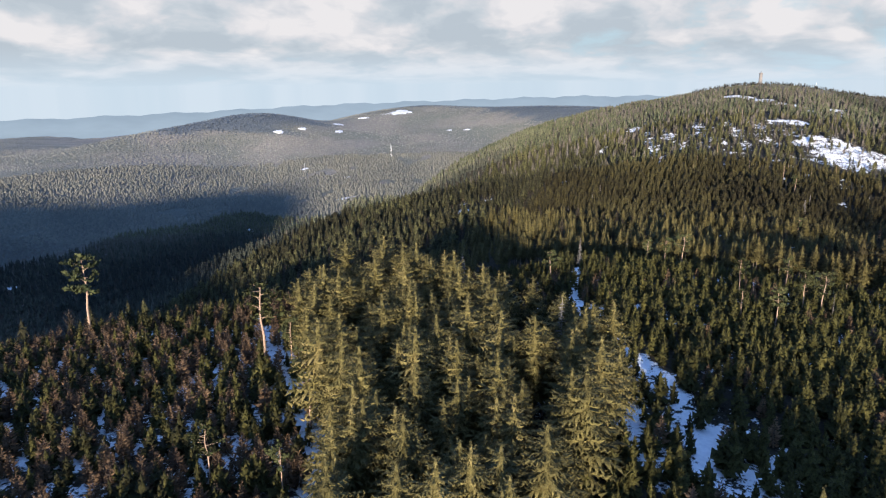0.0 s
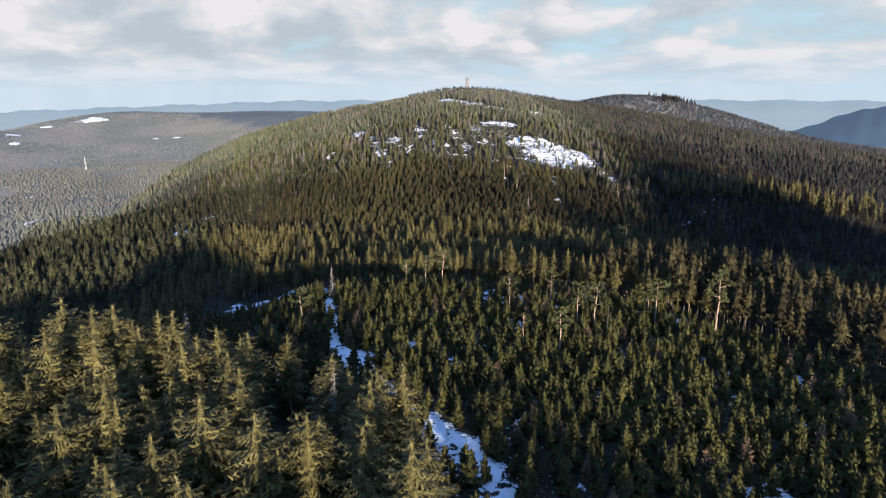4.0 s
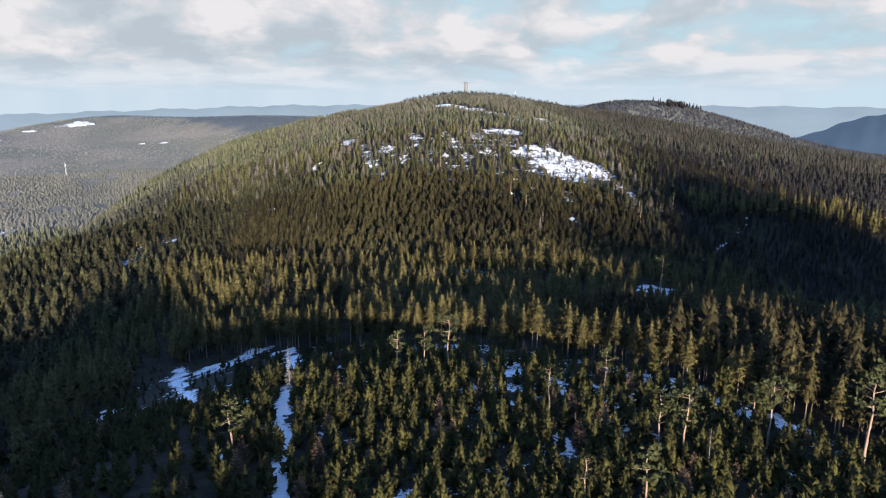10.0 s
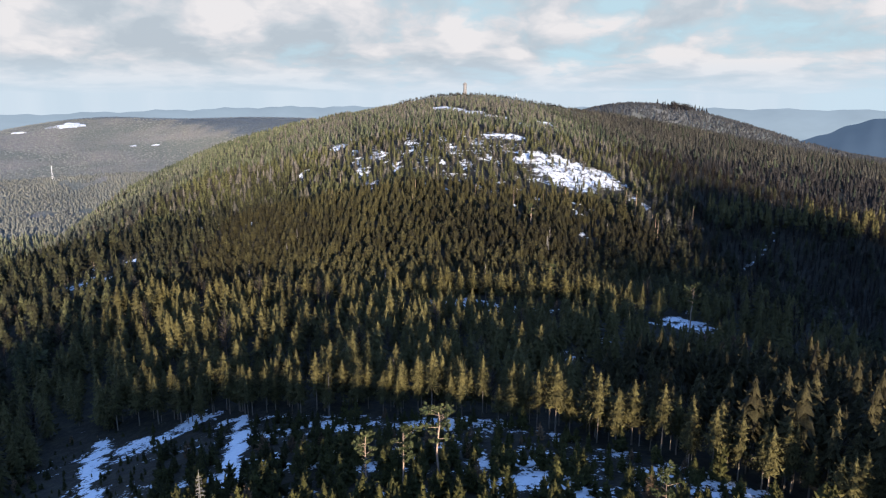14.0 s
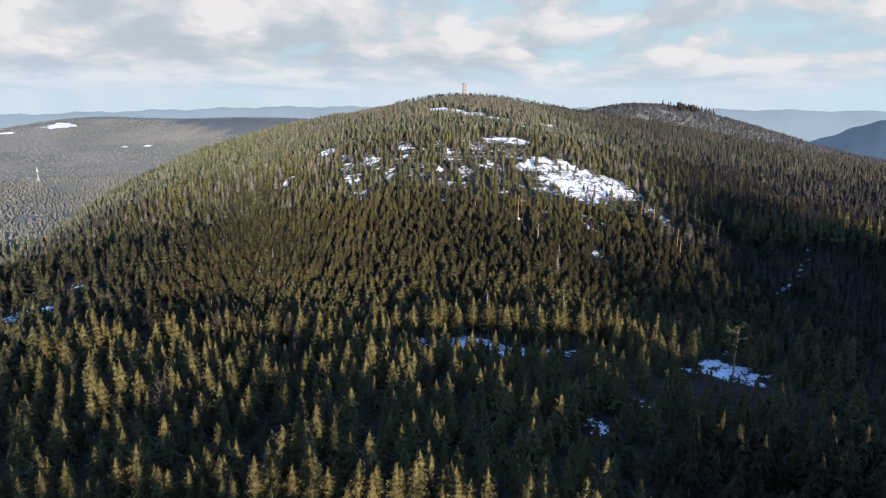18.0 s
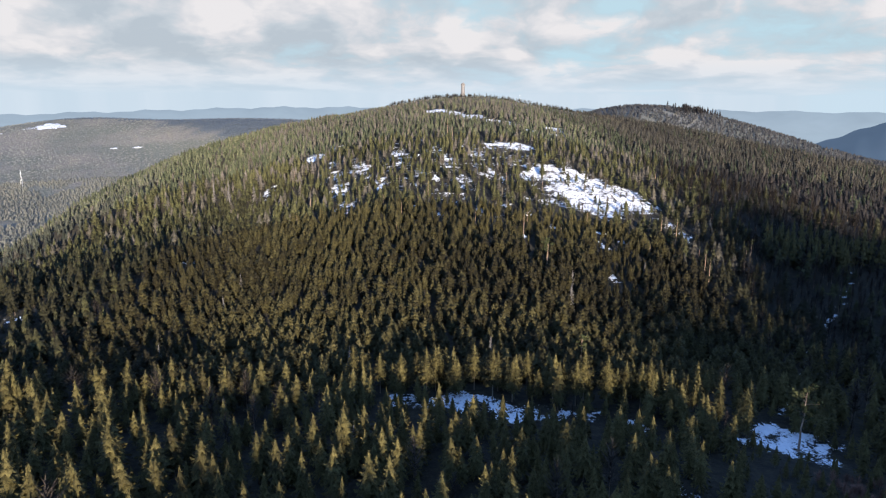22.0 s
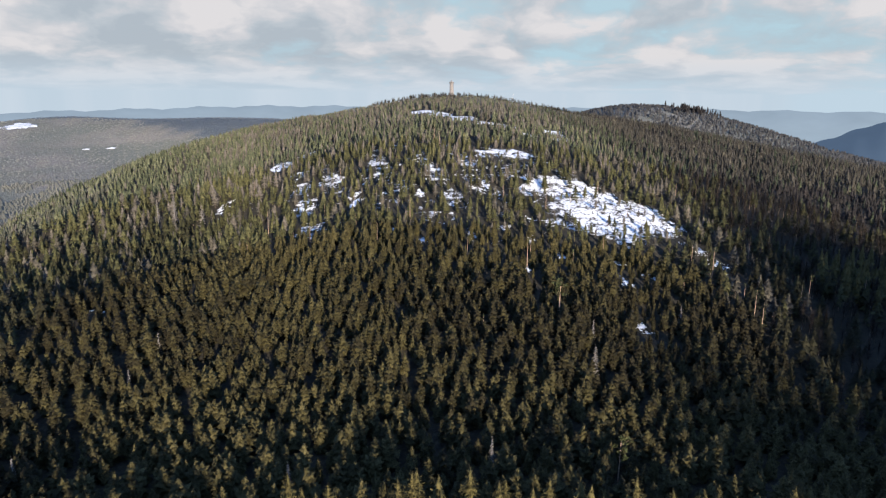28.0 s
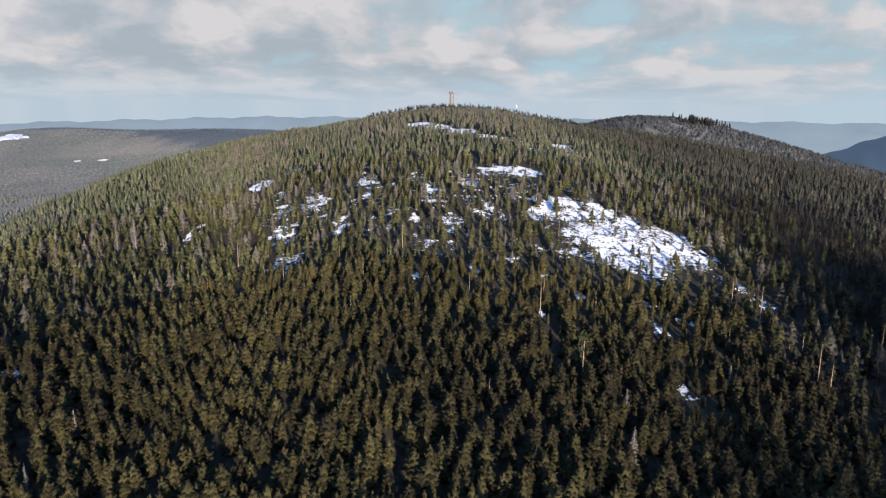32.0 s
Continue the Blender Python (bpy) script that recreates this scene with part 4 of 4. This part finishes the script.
def dead_kind(seed, leafy):
    """A dead spruce 14 m tall: grey stem and whorls of thin bare boughs."""
    r = np.random.RandomState(seed)
    root = new("dead_spruce")
    sv, st = stem(6, 1.0, rings=3, seed=seed)
    part("trunk", mesh_of("trunk", sv * (0.17, 0.17, 14), st, [M_DEAD], smooth=True), root)
    bv, bt = [], []
    for i in range(leafy):
        f = 0.18 + 0.76 * i / leafy
        for j in range(7):
            a = r.uniform(0, 6.28)
            l = (1 - f) ** 0.8 * r.uniform(0.8, 2.3) + 0.15
            z = 14 * f + r.uniform(-0.2, 0.2)
            tip = (math.cos(a) * l, math.sin(a) * l, z - 0.18 * l + 0.25 * r.rand())
            prism(bv, bt, (0, 0, z), tip, 0.045, 0.02)
            for side in (-1, 1):
                m = Vector((0, 0, z)).lerp(Vector(tip), 0.55)
                prism(bv, bt, m, m + Vector((math.cos(a + side * 0.8) * l * 0.35, math.sin(a + side * 0.8) * l * 0.35, -0.1)), 0.05, 0.02)
    tagged(part("boughs", mesh_of("boughs", bv, bt, [M_DEAD]), root), "tangle of thin bare boughs", kind="stuff")
    return tagged(root, "dead grey spruce with bare thin boughs", "tree", "dead spruces")


def birch_kind(seed):
    """A leafless birch 12 m tall."""
    r = np.random.RandomState(seed)
    root = new("birch_tree")
    sv, st = stem(6, 1.0, rings=4, bend=1.2, seed=seed)
    part("trunk", mesh_of("trunk", sv * (0.15, 0.15, 12), st, [M_DEAD], smooth=True), root, "pale bark")
    bv, bt = [], []
    for i in range(26):
        f = 0.3 + 0.68 * i / 26
        a, l = r.uniform(0, 6.28), (1.15 - f) * r.uniform(1.2, 2.6)
        p = Vector((0.18 * math.sin(f * 2.2), 0, 12 * f))
        q = p + Vector((math.cos(a) * l * 0.6, math.sin(a) * l * 0.6, l * 0.9))
        prism(bv, bt, p, q, 0.05, 0.02)
        for _ in range(3):
            m = p.lerp(q, r.uniform(0.4, 1))
            prism(bv, bt, m, m + Vector((r.normal() * 0.5, r.normal() * 0.5, r.uniform(0.2, 0.8))), 0.022, 0.008)
    part("branches", mesh_of("branches", bv, bt, [M_BROWN], {"tint": np.full(len(bv), 0.7)}), root)
    return tagged(root, "leafless birch with a pale slender trunk", "tree", "bare birches")


def snag_kind(seed):
    """A tall bare stem 14 m high with a few stubs and a thin top."""
    r = np.random.RandomState(seed)
    root = new("bare_trunk")
    sv, st = stem(6, 1.0, rings=3, seed=seed)
    part("trunk", mesh_of("trunk", sv * (0.2, 0.2, 14), st, [M_PINEBARK], smooth=True), root)
    cv, ct = [], []
    for i in range(5):
        a, z, l = r.uniform(0, 6.28), r.uniform(5, 13.5), r.uniform(0.4, 1.0)
        bv, bt = [], []
        prism(bv, bt, (0, 0, z), (math.cos(a) * l, math.sin(a) * l, z + 0.15), 0.05, 0.02)
        part("stub", mesh_of("stub", bv, bt, [M_DEAD]), root)
    for i in range(3):
        clump(cv, ct, r, (r.uniform(-0.4, 0.4), r.uniform(-0.4, 0.4), 12.4 + 0.6 * i), 0.8, 9)
    part("crown", mesh_of("crown", cv, ct, [M_PINE], {"tint": np.full(len(cv), 0.6)}), root)
    return tagged(root, "tall bare trunk with a sparse tuft of needles", "tree", "bare trunks on the hill")


PINES = [
    (1, 183, 10.5), (8, 181, 12), (35, 153, 11.5), (53, 135, 12.5), (59, 136, 13.2), (33, 117, 9), (43, 115, 10), (52, 167, 8), (81, 143, 11.2), (98, 136, 13.6),
    (-31, 135, 9.5), (81, 150, 9), (-166, 52, 25), (-92, 42, 20), (-81, 38, 15), (-63, 16, 14), (-67, -14, 10.7), (-53, -11, 9.8), (145, 362, 13), (103, 533, 13), (93, 427, 10.6), (15, 190, 10),
]
place_all([pine_kind(s) for s in (1, 2, 3, 4)], [(x, y, h / 12 * (1.22 if y > 95 else 1.0)) for x, y, h in PINES], 8, 1, 1)
DEAD = [(-54, 101, 20), (-83, 90, 16), (-73, 96, 12), (-25, 168, 13.5), (7, 350, 13), (-108, 712, 20), (-122, 722, 13), (-83, 682, 16), (-34, 374, 13), (-60, 484, 9), (-14, 60, 24)]
rd = np.random.RandomState(82)
DEAD += [(rd.uniform(-90, 160), rd.uniform(420, 560), rd.uniform(8, 11)) for i in range(9)]
place_all([dead_kind(s, n) for s, n in ((1, 22), (2, 18), (3, 26))], [(x, y, h / 14) for x, y, h in DEAD], 9, 1, 1)
BIRCHES = [(61, 129, 11.5), (-12, 245, 14), (6, 250, 15), (-143, 352, 11), (39, 146, 5)]
place_all([birch_kind(1), birch_kind(2)], [(x, y, h / 12) for x, y, h in BIRCHES], 10, 1, 1)
SNAGS = [
    (145, 604, 12.8), (102, 530, 17), (99, 582, 17), (196, 582, 16), (200, 557, 12.2), (194, 530, 17), (228, 550, 18), (218, 550, 13.7), (253, 566, 10), (-2, 604, 13.5),
    (-39, 656, 17), (196, 540, 14), (229, 557, 15), (267, 564, 18), (68, 521, 9), (169, 513, 9), (45, 668, 11), (86, 747, 11),
]
rs = np.random.RandomState(81)
for i in range(46):
    x, y = rs.uniform(-70, 250), rs.uniform(560, 830)
    if float(open_snow(np.array([x]), np.array([y]))[0]) < 0.75:
        SNAGS.append((x, y, rs.uniform(8, 13.5)))
place_all([snag_kind(s) for s in (1, 2, 3)], [(x, y, h / 14) for x, y, h in SNAGS], 11, 1, 1)

# ---- the lookout tower on the summit and the masts ----


def stone_look(n):
    p = place(n)
    c = n.ramp(n.noise(p, 1.4, 5.0, 0.7), (0.3, (0.12, 0.11, 0.105)), (0.7, (0.23, 0.21, 0.20)))
    return surface(n, c, 0.9, n.noise(p, 3.0, 4.0), 0.08)


M_STONE = material("weathered_stone", stone_look)
M_SLIT = material("dark_opening", lambda n: surface(n, (0.02, 0.02, 0.022, 1), 0.4))
M_STEEL = material("painted_steel", lambda n: surface(n, n.ramp(n.noise(place(n), 2.0), (0.3, (0.5, 0.5, 0.5)), (0.7, (0.75, 0.74, 0.72))), 0.5))


def lathe(profile, sides=20):
    vs, ts = [], []
    for z, r in profile:
        vs += [(r * math.cos(6.283 * j / sides), r * math.sin(6.283 * j / sides), z) for j in range(sides)]
    for i in range(len(profile) - 1):
        for j in range(sides):
            p, q = i * sides + j, i * sides + (j + 1) % sides
            ts += [(p, q, q + sides), (p, q + sides, p + sides)]
    return vs, ts


def box_at(c, s, turn=0.0):
    bm = bmesh.new()
    bmesh.ops.create_cube(bm, size=1.0)
    bmesh.ops.bevel(bm, geom=bm.edges[:], offset=0.04, segments=1, affect="EDGES")
    for v in bm.verts:
        v.co = (v.co.x * s[0], v.co.y * s[1], v.co.z * s[2])
    bm.transform(pose(*c, 0, 0, turn))
    return bm


def bm_mesh(name, bm, mat):
    me = bpy.data.meshes.new(name)
    bm.to_mesh(me)
    bm.free()
    me.materials.append(mat)
    return me


tower = new("lookout_tower")
tower.matrix_basis = pose(126, 1215, float(height(126, 1215)) - 1.0)
part("base", mesh_of("base", *lathe([(0, 4.2), (3.4, 4.0), (3.6, 3.6), (3.6, 0.0)]), [M_STONE]), tower)
part("shaft", mesh_of("shaft", *lathe([(3.4, 3.1), (9, 2.85), (14.5, 2.65), (19.4, 2.5)]), [M_STONE], smooth=True), tower)
part("gallery", mesh_of("gallery", *lathe([(19.2, 2.5), (20.0, 3.3), (20.5, 3.3), (20.5, 0.0)]), [M_STONE]), tower)
for j in range(12):
    a = 30 * j
    part("merlon", bm_mesh("merlon", box_at((3.05 * math.cos(radians(a)), 3.05 * math.sin(radians(a)), 21.1), (0.45, 1.0, 1.3), a), M_STONE), tower)
part("turret", mesh_of("turret", *lathe([(20.4, 1.2), (23.0, 1.15), (23.9, 0.0)]), [M_STONE], smooth=True), tower)
for z in (7, 11.5, 16):
    part("window", bm_mesh("window", box_at((0.2, -2.85 + z * 0.012, z), (0.6, 0.35, 1.5)), M_SLIT), tower, "dark narrow window")
tagged(tower, "round stone lookout tower with a gallery on the hilltop", "tower")


def lattice(name, x, y, h, wide, label):
    """A lattice mast: four leaning legs, rings and braces, and a platform."""
    root = new(name)
    root.matrix_basis = pose(x, y, float(height(x, y)) - 0.5)
    n = max(4, int(h / 5))
    at = lambda f, j: Vector((math.cos(radians(45 + 90 * j)), math.sin(radians(45 + 90 * j)), 0)) * wide * (1 - 0.82 * f) + Vector((0, 0, h * f))
    thick = 0.0032 * h
    for j in range(4):
        v, t = [], []
        prism(v, t, at(0, j), at(1, j), thick, thick * 0.6, 4)
        part("leg", mesh_of("leg", v, t, [M_STEEL]), root)
    v, t = [], []
    for i in range(n):
        for j in range(4):
            prism(v, t, at(i / n, j), at((i + 1) / n, (j + 1) % 4), thick * 0.5, thick * 0.5)
            prism(v, t, at((i + 1) / n, j), at((i + 1) / n, (j + 1) % 4), thick * 0.5, thick * 0.5)
    part("bracing", mesh_of("bracing", v, t, [M_STEEL]), root)
    part("head", mesh_of("head", *lathe([(h * 0.8, wide * 0.28), (h * 0.8, wide * 0.45), (h * 0.84, wide * 0.45), (h * 0.84, 0.02)], 8), [M_STEEL]), root)
    v, t = [], []
    prism(v, t, (0, 0, h * 0.84), (0, 0, h * 1.1), thick, thick * 0.5, 5)
    part("aerial", mesh_of("aerial", v, t, [M_STEEL]), root)
    return tagged(root, label, "mast")


lattice("radio_mast", -845, 1830, 42, 3.2, "pale lattice radio mast above the woods across the valley")
lattice("radio_mast", -988, 1556, 28, 2.6, "pale lattice radio mast in the far valley")
lattice("aerial_mast", 214, 1225, 13, 1.2, "thin lattice aerial mast near the summit")


# ---- snow fields and ridges in the distance ----
M_SNOW = material("old_snow", lambda n: surface(n, n.ramp(n.noise(place(n), 0.05, 4.0), (0.35, (0.5, 0.5, 0.5)), (0.6, (0.8, 0.81, 0.84))), 0.7))
for fx, fy, fw, fd, turn in SNOW_FIELDS:
    v, t = [], []
    for i in range(7):
        for j in range(18):
            a, q = 6.283 * j / 18, (i / 6) * (1 + 0.22 * math.sin(j * 2.1 + fx) + 0.15 * math.sin(j * 5.3))
            u, w = math.cos(a) * q * fw, math.sin(a) * q * fd
            c, k = math.cos(radians(turn)), math.sin(radians(turn))
            x, y = fx + u * c - w * k, fy + u * k + w * c
            v.append((x, y, float(height(x, y)) + 2.0 - 2.2 * (i == 6)))
    for i in range(6):
        for j in range(18):
            p, q = i * 18 + j, i * 18 + (j + 1) % 18
            t += [(p, q, q + 18), (p, q + 18, p + 18)]
    tagged(new("snow_field", mesh_of("snow_field", v, t, [M_SNOW], smooth=True)), "snow-covered clearing on a distant wooded hill", "snow", kind="structure")


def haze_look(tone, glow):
    """Woods veiled by miles of air: little of the sun comes back, the haze is put in as the surface's own glow."""
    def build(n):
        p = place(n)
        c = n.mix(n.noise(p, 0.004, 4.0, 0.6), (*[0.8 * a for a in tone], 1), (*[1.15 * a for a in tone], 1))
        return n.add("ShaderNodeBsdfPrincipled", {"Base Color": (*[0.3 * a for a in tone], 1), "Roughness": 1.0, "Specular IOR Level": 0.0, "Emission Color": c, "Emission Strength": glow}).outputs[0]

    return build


def ridge(name, far, profile, material_of, label):
    """A long distant ridge: bearing from the flight's middle and height of its crest."""
    bearings, tops = zip(*profile)
    v, t = [], []
    n = 160
    for i in range(n + 1):
        b = bearings[0] + (bearings[-1] - bearings[0]) * i / n
        z = float(np.interp(b, bearings, tops)) + 5 * math.sin(b * 1.3) + 3 * math.sin(b * 3.7 + 1)
        for d, h in ((far - 900, -190), (far - 300, z - 0.45 * (z + 190)), (far, z), (far + 150, z - 60)):
            v.append((15 + d * math.sin(radians(b)), 60 + d * math.cos(radians(b)), h))
    for i in range(n):
        for j in range(3):
            p = i * 4 + j
            t += [(p, p + 1, p + 5), (p, p + 5, p + 4)]
    return tagged(new(name, mesh_of(name, v, t, [material_of], smooth=True)), label, "distant hills", kind="structure")


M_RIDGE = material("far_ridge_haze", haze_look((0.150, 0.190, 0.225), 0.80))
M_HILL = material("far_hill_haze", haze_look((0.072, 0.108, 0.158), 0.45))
ridge("backdrop_ridge", 4550, [(-75, -100), (-49, -78), (-40, -60), (-30, -28), (-16, 0), (-10, 14), (0, 15), (15, 12), (31, 11), (60, 5)], M_RIDGE, "ridge on the horizon, its haze a pale blue glow")
ridge("backdrop_hill", 3300, [(29, -170), (31.3, -97), (34, -40), (37, 15), (42, 40), (60, 40)], M_HILL, "distant wooded hill, its haze a dark blue glow")


# ---- brushwood sticking out of the snow on the felled slope ----
bx, by = scatter(118, 215, 630, 735, 2.1, 51)
ok = (snow_cover(bx, by) > 0.6) & (np.random.RandomState(3).rand(len(bx)) < 0.42)
rb = np.random.RandomState(4)
brush = np.stack([bx[ok], by[ok], rb.uniform(0.2, 0.8, ok.sum()), rb.uniform(0.3, 0.95, ok.sum()), rb.rand(ok.sum())], 1)
forest("brushwood", brush, [frond_tree(s + 200, 4, 6, 0.0, -0.3, 0, 0.5, 0.1, 0.5, aspect=1.0) for s in range(3)], [M_BROWN], "dark brushwood and stumps poking out of the snow", "")
